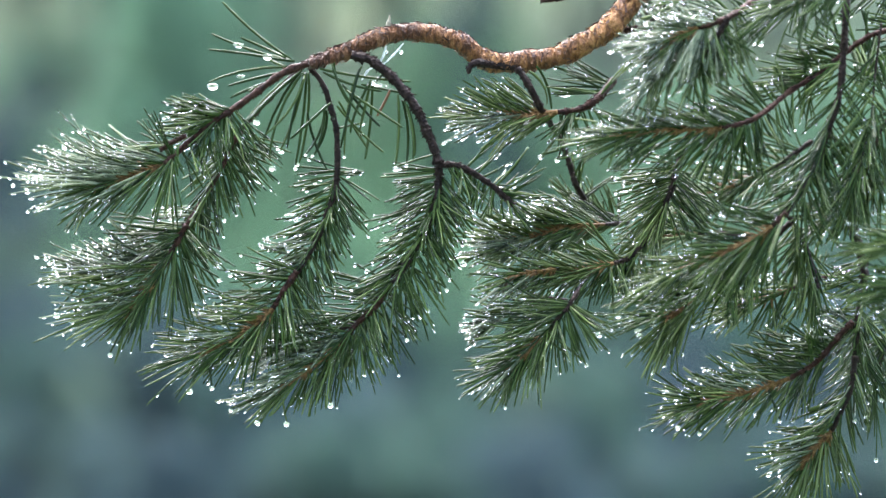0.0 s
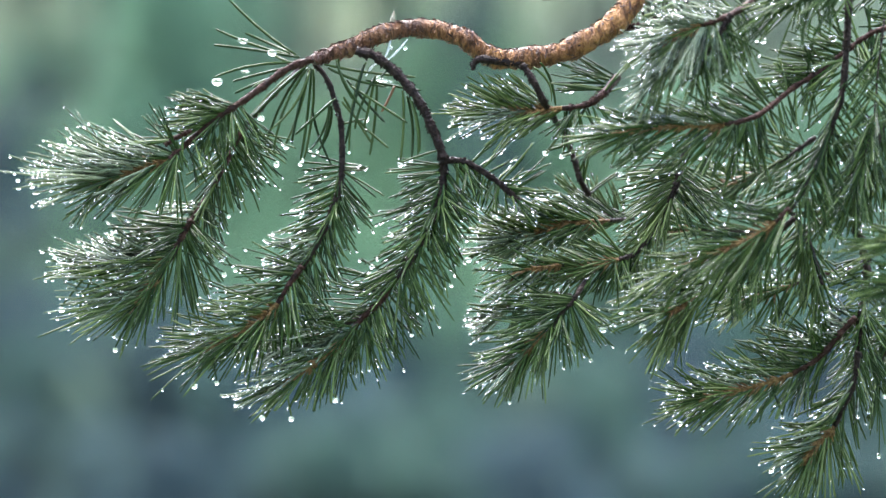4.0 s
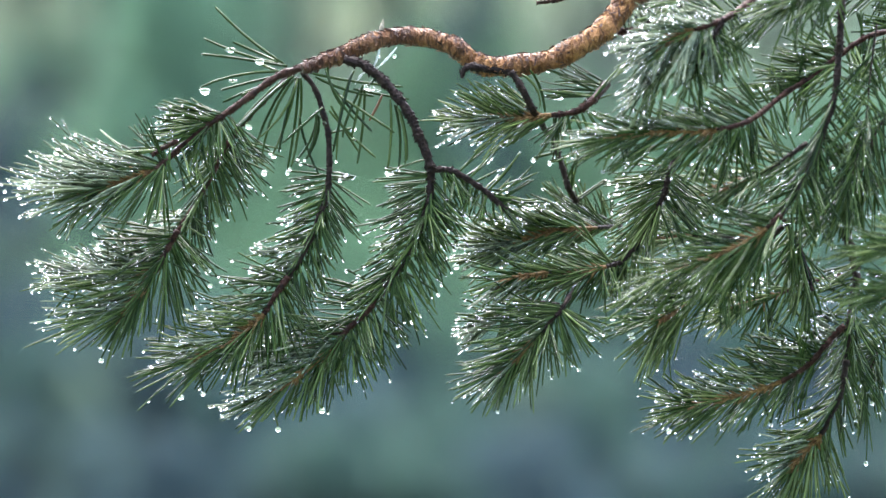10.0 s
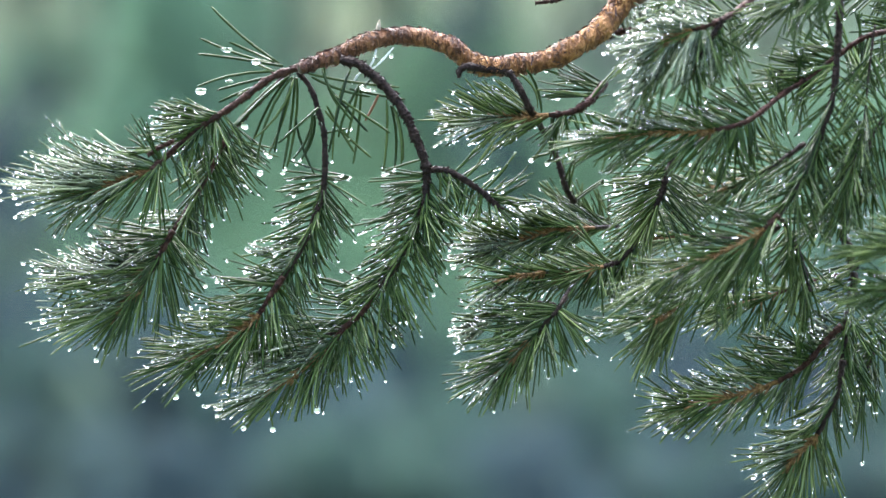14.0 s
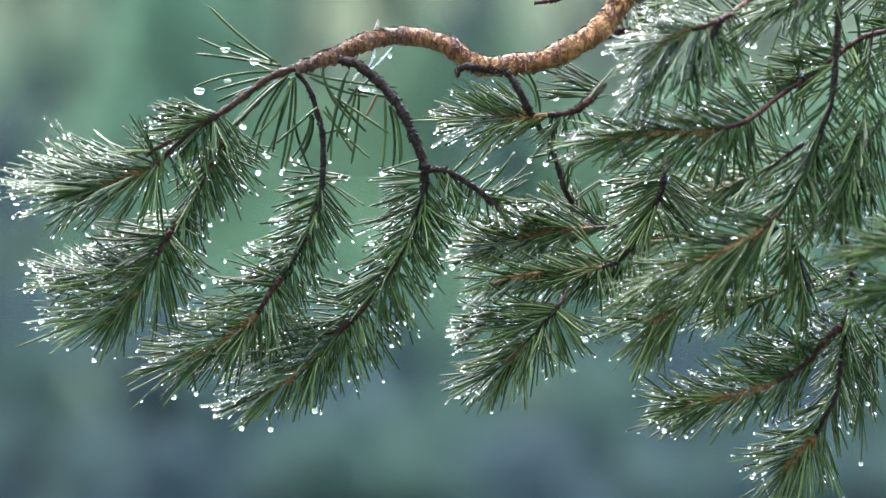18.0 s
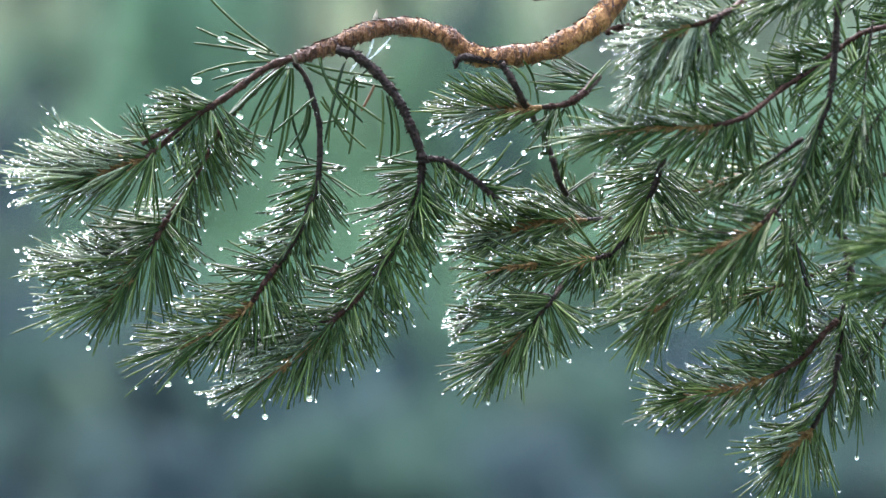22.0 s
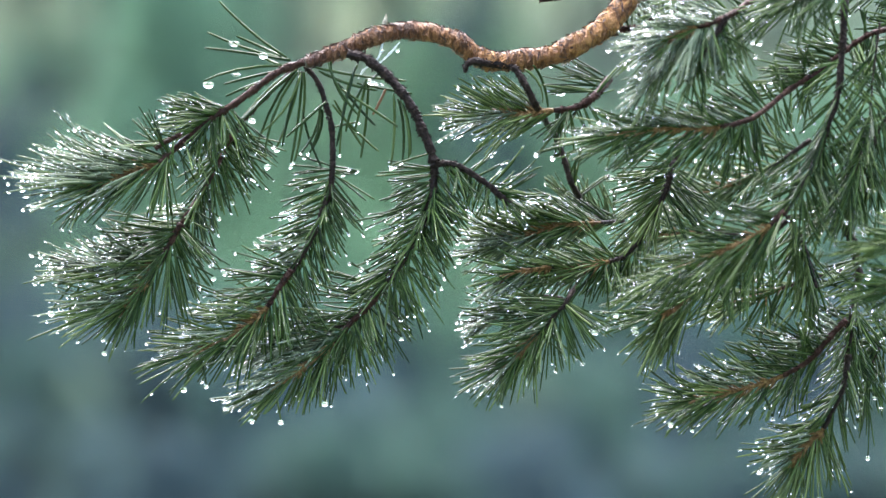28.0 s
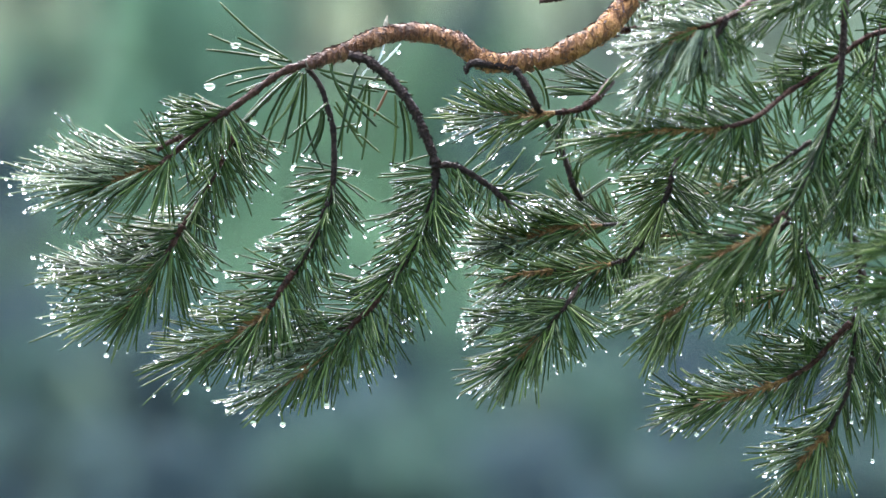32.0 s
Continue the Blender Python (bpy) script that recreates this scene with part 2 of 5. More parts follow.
def leaf_quad(p, size, rnd):
    way = Vector((rnd.gauss(0, 1), rnd.gauss(0, 1), rnd.gauss(0, 1))).normalized()
    side = way.orthogonal().normalized()
    up = way.cross(side)
    a, b_ = side * size, up * size * 0.55
    return [p - a, p + b_ - a * 0.1, p + a, p - b_ - a * 0.1], [(0, 1, 2, 3)]


def far_tree(kind, seed, leaf, label, category):
    """A young tree: tapered trunk, limbs, and a crown of loose leaf sprays."""
    rnd = random.Random(seed)
    tree = new(kind)
    tagged(tree, label, category, group="trees on the slope")
    tall = rnd.uniform(3.4, 4.0) if kind == "spruce_tree" else rnd.uniform(6.5, 8.5)
    line = glide([(0, 0, -0.3), (rnd.uniform(-.1, .1), 0, tall * 0.4), (rnd.uniform(-.2, .2), rnd.uniform(-.2, .2), tall)], 14)
    v, f = tube(line, [0.10 * (1 - i / 14) + 0.012 for i in range(14)], 8)
    part("trunk", mesh("trunk", v, f, FAR_BARK), tree)
    limbs, sprays = [], []
    spruce = kind == "spruce_tree"
    count = 46 if spruce else 30
    for i in range(count):
        h = (0.06 + 0.9 * (i + rnd.random()) / count) if spruce else (0.14 + 0.82 * (i + rnd.random()) / count)
        a = rnd.uniform(0, 2 * math.pi)
        reach = (1.25 * (1 - h) + 0.12) if spruce else (1.05 * math.sin(math.pi * min(1, h * 0.9 + 0.12)) * rnd.uniform(0.6, 1.1) + 0.15)
        out = Vector((math.cos(a), math.sin(a), -0.35 if spruce else rnd.uniform(0.25, 0.9)))
        p0 = Vector((0, 0, h * tall))
        l = glide([p0, p0 + out * reach * 0.55, p0 + out * reach + Vector((0, 0, -0.1))], 5)
        limbs.append(tube(l, [0.022, 0.018, 0.013, 0.009, 0.004], 5))
        for _ in range(34):
            u = rnd.uniform(0.2, 1.05)
            q = p0 + out * reach * u + Vector((rnd.gauss(0, .13), rnd.gauss(0, .13), rnd.gauss(0, .11)))
            sprays.append(leaf_quad(q, rnd.uniform(0.05, 0.11), rnd))
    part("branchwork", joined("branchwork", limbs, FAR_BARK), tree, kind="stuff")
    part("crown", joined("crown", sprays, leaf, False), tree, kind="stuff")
    return tree


def shrub(name, label, leaf, seed):
    """A narrow upright bush: several stems and an uneven mass of sprays."""
    rnd = random.Random(seed)
    bush = new(name)
    tagged(bush, label, "bush", group="bushes at the slope's foot")
    sprays = []
    for k in range(5):
        top = Vector((rnd.uniform(-0.17, 0.17), rnd.uniform(-0.2, 0.2), rnd.uniform(1.0, 2.2)))
        line = glide([(top.x * 0.75, top.y * 0.75, -0.2), (top.x * 0.85, top.y * 0.85, top.z * 0.5), tuple(top)], 8)
        v, f = tube(line, [0.02 - 0.002 * i for i in range(8)], 6)
        part("stem", mesh("stem", v, f, FAR_BARK), bush)
        for _ in range(105):
            u = rnd.random()
            q = Vector((top.x * 0.75, top.y * 0.75, 0)).lerp(top, u) + Vector((rnd.gauss(0, .075), rnd.gauss(0, .1), rnd.gauss(0, .06)))
            sprays.append(leaf_quad(q, rnd.uniform(0.05, 0.1), rnd))
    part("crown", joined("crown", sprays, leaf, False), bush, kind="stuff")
    return bush


def plant_slope():
    rnd = random.Random(5)
    foot = "at the slope's foot"
    kinds = {"B": shrub("willow_bush", "slender willow bush, leaf colour blued by mist " + foot, LEAF_MIST_BLUE, 31),
             "L": shrub("willow_bush", "slender willow bush, leaf colour greyed by mist " + foot, LEAF_MIST_GREY, 32),
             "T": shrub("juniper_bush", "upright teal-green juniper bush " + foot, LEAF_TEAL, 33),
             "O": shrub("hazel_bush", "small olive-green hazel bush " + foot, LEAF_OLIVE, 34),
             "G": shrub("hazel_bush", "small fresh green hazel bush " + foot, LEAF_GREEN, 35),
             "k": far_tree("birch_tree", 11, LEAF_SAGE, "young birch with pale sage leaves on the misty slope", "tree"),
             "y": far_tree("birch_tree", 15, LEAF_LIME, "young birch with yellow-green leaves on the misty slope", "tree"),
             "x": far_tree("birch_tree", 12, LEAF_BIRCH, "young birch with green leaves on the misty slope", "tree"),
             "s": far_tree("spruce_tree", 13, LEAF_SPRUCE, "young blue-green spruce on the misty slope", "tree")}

    # each row runs from one side to the other: its plants, first place, step, how many of each, nearest and farthest
    spots = []
    for row, x0, step, many, near, far in (("BBBB", -3.30, 0.520, 2, 39.4, 40.5), ("BTBTBBBBTBTBTB", -1.20, 0.350, 4, 39.4, 40.5),
                                           ("BTTBOBTBTBLBTOBTLBTLOTOO", -3.50, 0.308, 4, 41.2, 43.6),
                                           ("BTBBTBBTBBTBTBBTBBTB", -3.65, 0.385, 3, 44.0, 45.0),
                                           ("TTOGGGGGGGGGOGGGGTGT", -3.85, 0.412, 3, 46.0, 48.6),
                                           ("BBBGGsGGGGBGGGGGGGGG", -4.10, 0.435, 3, 49.4, 51.4), ("LBLL", -3.90, 0.30, 4, 48.5, 49.3), ("BB", -0.08, 0.18, 4, 51.4, 51.9),
                                           ("xxxysxxxxxkxkxxkxkkx", -4.45, 0.470, 1, 53.0, 58.0)):
        for i, k in enumerate(row):
            spots += [(k, x0 + step * i + rnd.uniform(-0.26, 0.26), rnd.uniform(near, far)) for _ in range(many)]
    for x in (-2.30, -2.26):
        spots += [("O", x + rnd.uniform(-0.08, 0.08), rnd.uniform(41.0, 41.6)) for _ in range(4)]
    for _ in range(24):
        spots.append((rnd.choice("kyxxs"), rnd.choice((-1, 1)) * rnd.uniform(5.5, 16), rnd.uniform(50, 74)))
    for _ in range(16):
        spots.append((rnd.choice("kxx"), rnd.uniform(-5, 5), rnd.uniform(62, 78)))
    first = set()
    for k, x, y in spots:
        at = pose(x, y, ground_height(x, y) - (0.1 if k in "kyxs" else rnd.uniform(0.2, 0.85) if y < 41 else rnd.uniform(0.0, 1.15) if y < 45 else rnd.uniform(0.05, 0.5)), 0, 0, rnd.uniform(0, 360))
        if k not in first:
            first.add(k)
            kinds[k].matrix_basis = at
        else:
            copy_thing(kinds[k], at)


plant_slope()

# ---- the pine ----
BASE = Vector((0.95, 5.35, -1.2))
pine = new("pine_tree")
pine.matrix_basis = Matrix.Translation(BASE)
tagged(pine, "Scots pine with flaky orange bark and needles hung with raindrops", "tree")
moving = []          # part, its joint, its end
twigs = []           # part, its joint, points along it


def build_trunk():
    line = [q - BASE for q in glide([(0.95, 5.35, -1.25), (0.97, 5.36, 0.6), (0.93, 5.34, 2.2), (0.96, 5.36, 4.6)], 60)]
    v, f = tube(line, [0.085 - 0.03 * i / 60 for i in range(60)], 28, 0.06)
    part("trunk", mesh("trunk", v, f, BARK), pine, "trunk with flaky orange-brown bark")


build_trunk()


def build_limb():
    joint = Vector((0.1469, 5.020, 1.8930))
    pts = [(0.94, 5.34, 1.98), (0.62, 5.2, 2.02), (0.3, 5.08, 1.955), (0.1642, 5.030, 1.9077), (0.1469, 5.020, 1.8930), (0.1314, 5.010, 1.8756), (0.1119, 5.000, 1.8628), (0.0896, 5.000, 1.8521), (0.0651, 5.000, 1.8485), (0.0419, 5.000, 1.8472), (0.0276, 5.000, 1.8530), (0.0138, 5.000, 1.8628),
           (-0.0062, 5.000, 1.8695), (-0.0321, 5.000, 1.8712), (-0.0552, 4.990, 1.8651), (-0.0774, 4.990, 1.8553), (-0.0929, 4.985, 1.8498), (-0.1057, 4.980, 1.8452)]
    line = [q - joint for q in glide(pts, 340)]
    radii = []
    for i in range(340):
        s = i / 339
        r = 0.0096 - 0.0036 * max(0, (s - 0.2) / 0.8) ** 0.75 - 0.0020 * max(0, (s - 0.86) / 0.14)
        radii.append(r * (1 + 0.07 * math.sin(i * 0.21) + 0.05 * math.sin(i * 0.53)))
    v, f = tube(line, radii, 36, 0.085)
    limb = part("limb", mesh("limb", v, f, BARK), pine, "crooked limb with flaky orange bark", at=Matrix.Translation(joint - BASE))
    rnd = random.Random(21)
    flakes, crust = [], []
    for _ in range(1500):
        i = rnd.randrange(60, 336)
        t = (line[i + 1] - line[i - 1]).normalized()
        way = Vector((rnd.gauss(0, 1), rnd.gauss(0, 1), rnd.gauss(0, 1)))
        way = (way - t * way.dot(t)).normalized()
        w2 = t.cross(way)
        p = line[i] + way * radii[i] * 0.97
        lng, wid, lift = rnd.uniform(0.0010, 0.0042), rnd.uniform(0.0003, 0.0009), rnd.uniform(0.0002, 0.0014)
        lean = rnd.choice((-1, 1, 1)) * rnd.uniform(0.3, 1.3)
        t, w2 = t * math.cos(lean) + w2 * math.sin(lean), w2 * math.cos(lean) - t * math.sin(lean)
        a, b_, c, d = p - t * lng - w2 * wid * 0.6, p - t * lng * 0.7 + w2 * wid, p + t * lng + w2 * wid * 0.5 + way * lift, p + t * lng * 0.8 - w2 * wid + way * lift * 1.3
        o = way * 0.0003
        (crust if way.z > 0.45 and rnd.random() < 0.65 or rnd.random() < 0.10 else flakes).append(([a, b_, c, d, a + o, b_ + o, c + o, d + o], [(3, 2, 1, 0), (4, 5, 6, 7), (0, 1, 5, 4), (1, 2, 6, 5), (2, 3, 7, 6), (3, 0, 4, 7)]))
    part("flaking", joined("flaking", flakes, BARK, False), limb, "lifting bark flakes", "stuff")
    part("crust", joined("crust", crust, CRUST, False), limb, "dark purplish crust along the top", "stuff")
    bud = [Vector(q) - joint for q in glide([(-0.0432, 4.996, 1.8742), (-0.0428, 4.994, 1.8786), (-0.0419, 4.994, 1.8844)], 8)]
    v, f = tube(bud, [0.0022, 0.0023, 0.0022, 0.0021, 0.0018, 0.0014, 0.0009, 0.0003], 8, 0.1)
    part("bud", mesh("bud", v, f, BUD), limb, "pale dry bud")
    stub = [q - joint for q in glide([(0.0580, 4.996, 1.8434), (0.0400, 4.994, 1.8450), (0.0270, 4.990, 1.8470), (0.0213, 4.988, 1.8440), (0.0198, 4.988, 1.8376)], 24)]
    v, f = tube(stub, [0.0032] * 12 + [0.0027] * 4 + [0.0023] * 6 + [0.0019, 0.0012], 10, 0.5, spikes=46, rnd=rnd)
    part("stub", mesh("stub", v, f, TWIG), limb, "short dead dark stub")
    for a, c, d in (((-0.0503, 4.988, 1.8455), (-0.0467, 4.988, 1.8526), (-0.0445, 4.992, 1.8625)), ((-0.0480, 4.988, 1.8446), (-0.0400, 4.988, 1.8517), (-0.0312, 4.992, 1.8621)), ((-0.0641, 4.988, 1.8330), (-0.0574, 4.988, 1.8419), (-0.0480, 4.988, 1.8455))):
        v, f = tube([q - joint for q in glide([a, c, d], 10)], [0.0007, 0.0009, 0.0007, 0.0010, 0.0008, 0.0011, 0.0008, 0.0010, 0.0007, 0.0006], 6, 0.6)
        part("silk_strand", mesh("silk_strand", v, f, SILK), limb, "pale strand of wet silk")
    moving.append((limb, joint, Vector((-0.1061, 5.000, 1.8458)), "outer"))
    twigs.append((limb, joint, [q + joint for q in line[90:]]))


build_limb()


def build_side_limb(pts, thick, thin, seed):
    joint = Vector(pts[0])
    line = [q - joint for q in glide(pts, 90)]
    v, f = tube(line, [thick + (thin - thick) * i / 89 for i in range(90)], 14, 0.1, seed)
    limb = part("limb", mesh("limb", v, f, BARK), pine, "slender limb with flaky brown bark", at=Matrix.Translation(joint - BASE))
    moving.append((limb, joint, Vector(pts[-1]), "inner"))


build_side_limb([(0.93, 5.34, 2.2), (0.62, 5.1, 2.06), (0.3779, 4.950, 1.9322), (0.3155, 4.940, 1.9287), (0.2615, 4.920, 1.9260), (0.1965, 4.940, 1.9260)], 0.009, 0.003, 2.0)
build_side_limb([(0.93, 5.34, 1.9), (0.7, 5.12, 1.86), (0.4283, 4.920, 1.8891), (0.4025, 4.900, 1.8403), (0.4013, 4.880, 1.7614), (0.3988, 4.850, 1.6831), (0.3736, 4.980, 1.6405)], 0.008, 0.003, 3.0)


NEEDLES = {"dark": NEEDLE, "fresh": NEEDLE_FRESH, "pale": NEEDLE_PALE, "mist": NEEDLE_MIST}
DENSITY = 0.88


def along(start, d, long, bend, u):
    return start + d * (long * u) + bend * (long * u * u)


def rain_on(start, d, long, bend, wet, mist, rnd, beads, hanging):
    """Rain on one needle: runs of beads, single beads, and now and then a large drop."""
    if rnd.random() < 0.05 + 0.17 * wet and d.z < 0.5:
        r = 0.0006 + 0.0011 * rnd.random() ** 1.6
        hanging.append(drop_shape(along(start, d, long, bend, rnd.uniform(0.92, 1.0)) - Vector((0, 0, r * 0.45)), r, None, rnd.uniform(1.0, 1.2), 0.3))
    if rnd.random() < 0.10 * wet:
        r = rnd.uniform(0.0011, 0.0018)
        hanging.append(drop_shape(along(start, d, long, bend, rnd.uniform(0.25, 0.9)) + Vector((0, -r * 0.6, -r * 0.5)), r, d, rnd.uniform(0.9, 1.5), 0.0))
    if rnd.random() < 0.32 * wet:
        u = rnd.uniform(0.3, 0.85)
        for _ in range(rnd.randrange(3, 7)):
            r = rnd.uniform(0.0005, 0.00105)
            beads.append(drop_shape(along(start, d, long, bend, u) + Vector((0, -0.0006, rnd.uniform(-0.9, 0.2) * r)), r, d, rnd.uniform(1.0, 1.9), 0.0, 6, 8))
            u += rnd.uniform(2.0, 4.0) * r / long
            if u > 1.0:
                break
    many = rnd.choice((0.0, 0.0, 2.0, 4.0, 7.0)) * wet + (11.0 * wet if mist else 0.0) + 0.3
    for _ in range(int(many + rnd.random())):
        u = 1.0 - 0.8 * rnd.random() ** (1.0 if mist else 1.25)
        r = 0.00036 + 0.00085 * rnd.random() ** 2.2
        at = along(start, d, long, bend, u) + Vector((rnd.gauss(0, 0.0002), -0.0007, rnd.choice((-0.8, -0.8, 0.5)) * r))
        beads.append(drop_shape(at, r, d, rnd.uniform(1.0, 1.8) if r > 0.0008 else rnd.uniform(1.1, 4.0), 0.0, 6, 8))


def twig(sway, points, thick, thin, fans, bark=None, tip_from=0.0, label="", singles=0):
    """A twig with fans of paired needles. A fan: from and to along the twig, the ways in which it opens
    (degrees from level, counter-clockwise), pairs, length, wetness and tone."""
    seed = len(twigs) + 1
    rnd = random.Random(seed * 7 + 3)
    joint = Vector(points[0])
    n = 64
    line = [q - joint for q in glide(points, n)]
    cut = int(n * tip_from) if tip_from else n
    radii = [thick + (thin - thick) * (i / (n - 1)) ** 0.8 for i in range(n)]
    radii = [r * 1.05 * (1 + 0.1 * math.sin(i * 0.9 + seed)) for i, r in enumerate(radii)]
    v, f = tube(line[:cut], radii[:cut], 10, 0.2, seed, spikes=int(cut * 3.2), rnd=rnd)
    ob = part("twig", mesh("twig", v, f, bark or TWIG), pine, label or "dark rough pine twig with long wet green needles", at=Matrix.Translation(joint - BASE))
    if tip_from:
        v, f = tube(line[cut - 1:], [r * (1 - 0.55 * i / (n - cut)) for i, r in enumerate(radii[cut - 1:])], 9, 0.3, seed, spikes=24, rnd=rnd)
        part("shoot_tip", mesh("shoot_tip", v, f, SHEATH), ob, "orange-brown scaly shoot tip")
    loose, sheaths, beads, hanging = [], [], [], []
    sets = {}
    for s0, s1, a0, a1, pairs, length, wet, tone in fans:
        total = int(pairs * DENSITY + 0.5)
        for k in range(total):
            u = (k + rnd.random()) / total
            s = min(s0 + (s1 - s0) * u, 0.995)
            i = min(int(s * (n - 1)), n - 2)
            turn = radians(a0 + (a1 - a0) * u + max(-17, min(17, rnd.gauss(0, 9.5))))
            deep = max(-0.75, min(0.75, rnd.gauss(0.04, 0.38)))
            way = Vector((math.cos(turn), 0, math.sin(turn))) * math.sqrt(1 - deep * deep) + Vector((0, deep, 0))
            foot = line[i] + Vector((way.x, way.y, way.z)) * radii[i] * 0.5
            if tip_from and s > tip_from and rnd.random() < 0.75:
                sheaths.append(tube([foot, foot + way * 0.004, foot + way * rnd.uniform(0.007, 0.013)], [0.0009, 0.0010, 0.0006], 5))
            across = way.cross(Vector((0.1, 1, 0.1))).normalized()
            spread = rnd.uniform(0.02, 0.075)
            reach = length * max(0.62, min(1.18, rnd.gauss(0.96, 0.11)))
            for twin in (-1, 1):
                d = (way + across * spread * twin + Vector((0, rnd.gauss(0, 0.05), 0))).normalized()
                bend = Vector((rnd.gauss(0, .08), rnd.gauss(0, .06), rnd.gauss(-0.02, .08))) - across * spread * twin * 0.5
                piece = (foot, d, reach * rnd.uniform(0.95, 1.03), bend, 0.00145 * rnd.uniform(0.85, 1.18))
                if tone == "dark" and len(loose) < singles:
                    loose.append(piece)
                else:
                    sets.setdefault(tone, []).append(piece)
                rain_on(*piece[:4], wet * (0.85 if sway == "inner" else 1.1 if sway in ("cross", "mid") else 1.0), tone == "mist", rnd, beads, hanging)
    if sheaths:
        part("sheathing", joined("sheathing", sheaths, SHEATH), ob, "orange-brown needle sheaths", "stuff")
    for piece in loose:
        v, f = needle_shape(*piece)
        part("needle", mesh("needle", v, f, NEEDLE_ONE), ob)
    for tone, pieces in sets.items():
        part("needles", joined("needles", [needle_shape(*q) for q in pieces], NEEDLES[tone]), ob, kind="stuff")
    for v, f in hanging[:8]:
        part("water_drop", mesh("water_drop", v, f, WATER), ob, "clear hanging raindrop")
    if beads or hanging[8:]:
        part("beading", joined("beading", beads + hanging[8:], WATER), ob, "fine clear beads of rain", "stuff")
    moving.append((ob, joint, Vector(points[-1]), sway))
    twigs.append((ob, joint, [q + joint for q in line]))
    return ob


# outer twigs, from the limb's end outwards and down
twig("outer", [(-0.1055, 4.97, 1.8458), (-0.1259, 4.97, 1.8379), (-0.1458, 4.97, 1.8232), (-0.1658, 4.97, 1.809), (-0.1791, 4.97, 1.8006), (-0.1968, 4.97, 1.786), (-0.2145, 4.97, 1.77)], 0.0029, 0.0022,
     [(0.49, 0.64, 160, 178, 15, 0.043, 0.9, "dark"), (0.55, 0.78, 166, 186, 15, 0.043, 1, "dark"), (0.52, 0.76, 184, 206, 10, 0.037, 0.8, "dark"),
      (0.5, 0.8, 222, 248, 8, 0.033, 0.5, "dark"), (0.5, 0.82, 254, 286, 22, 0.037, 0.5, "dark"), (0.47, 0.56, 296, 312, 6, 0.035, 0.5, "dark"),
      (0.8, 0.97, 285, 300, 5, 0.038, 0.3, "dark")], bark=TWIG_RED, singles=20)
twig("outer", [(-0.2086, 4.955, 1.7747), (-0.2139, 4.955, 1.7698), (-0.2205, 4.955, 1.7654), (-0.236, 4.955, 1.7597), (-0.2515, 4.955, 1.7539), (-0.2736, 4.955, 1.7464)], 0.0022, 0.0016,
     [(0.08, 0.2, 108, 158, 7, 0.043, 0.25, "dark"), (0.25, 0.75, 162, 170, 32, 0.056, 1, "mist"), (0.72, 1, 146, 160, 16, 0.071, 1.1, "mist"),
      (0.7, 1, 200, 224, 8, 0.051, 0.6, "dark"), (0.15, 0.7, 166, 174, 14, 0.049, 0.7, "dark"), (0.55, 1, 156, 182, 34, 0.064, 1.1, "mist"),
      (0.5, 1, 164, 184, 14, 0.060, 1, "pale"), (0.2, 0.9, 238, 205, 30, 0.049, 0.35, "dark"), (0.4, 0.95, 222, 200, 12, 0.049, 0.8, "mist"),
      (0.05, 0.2, 246, 285, 8, 0.046, 0.3, "dark")], bark=TWIG_RED, tip_from=0.38, singles=50)
twig("outer", [(-0.2006, 4.955, 1.7888), (-0.2117, 4.955, 1.7835), (-0.2214, 4.955, 1.7773)], 0.0016, 0.0014,
     [(0.1, 0.9, 150, 200, 4, 0.031, 0.3, "dark"), (0.2, 0.9, 260, 290, 4, 0.027, 0.4, "dark")], bark=TWIG_RED)
twig("outer", [(-0.1128, 4.98, 1.8408), (-0.136, 5, 1.82), (-0.1534, 5, 1.8008), (-0.1646, 5, 1.7852), (-0.1779, 5, 1.7584), (-0.1913, 5, 1.7361), (-0.2025, 5, 1.7183)], 0.0021, 0.0021,
     [(0.38, 0.62, 326, 295, 22, 0.039, 0.7, "dark"), (0.45, 0.88, 302, 268, 36, 0.039, 0.6, "dark"), (0.42, 0.85, 218, 244, 28, 0.039, 0.5, "dark"),
      (0.85, 0.98, 300, 340, 4, 0.027, 0.4, "dark"), (0.86, 0.99, 165, 200, 8, 0.031, 0.9, "mist")], bark=TWIG_RED, singles=25)
twig("outer", [(-0.2012, 4.98, 1.7191), (-0.207, 4.98, 1.7093), (-0.215, 4.98, 1.6938), (-0.2248, 4.98, 1.6773), (-0.2345, 4.98, 1.6631), (-0.2443, 4.98, 1.6516)], 0.0025, 0.0014,
     [(0, 0.2, 176, 192, 17, 0.056, 0.3, "dark"), (0.15, 0.4, 192, 206, 12, 0.053, 0.35, "dark"), (0, 0.12, 303, 322, 9, 0.045, 0.6, "dark"),
      (0.1, 0.4, 300, 270, 18, 0.056, 0.4, "dark"), (0.4, 1, 184, 198, 26, 0.067, 0.7, "fresh"), (0.75, 1, 174, 184, 7, 0.073, 1, "mist"),
      (0.5, 1, 262, 222, 26, 0.047, 0.35, "dark"), (0.55, 1, 206, 188, 16, 0.058, 1, "mist"), (0.3, 0.5, 250, 235, 8, 0.044, 0.3, "dark")], bark=TWIG_RED, tip_from=0.5, singles=45)
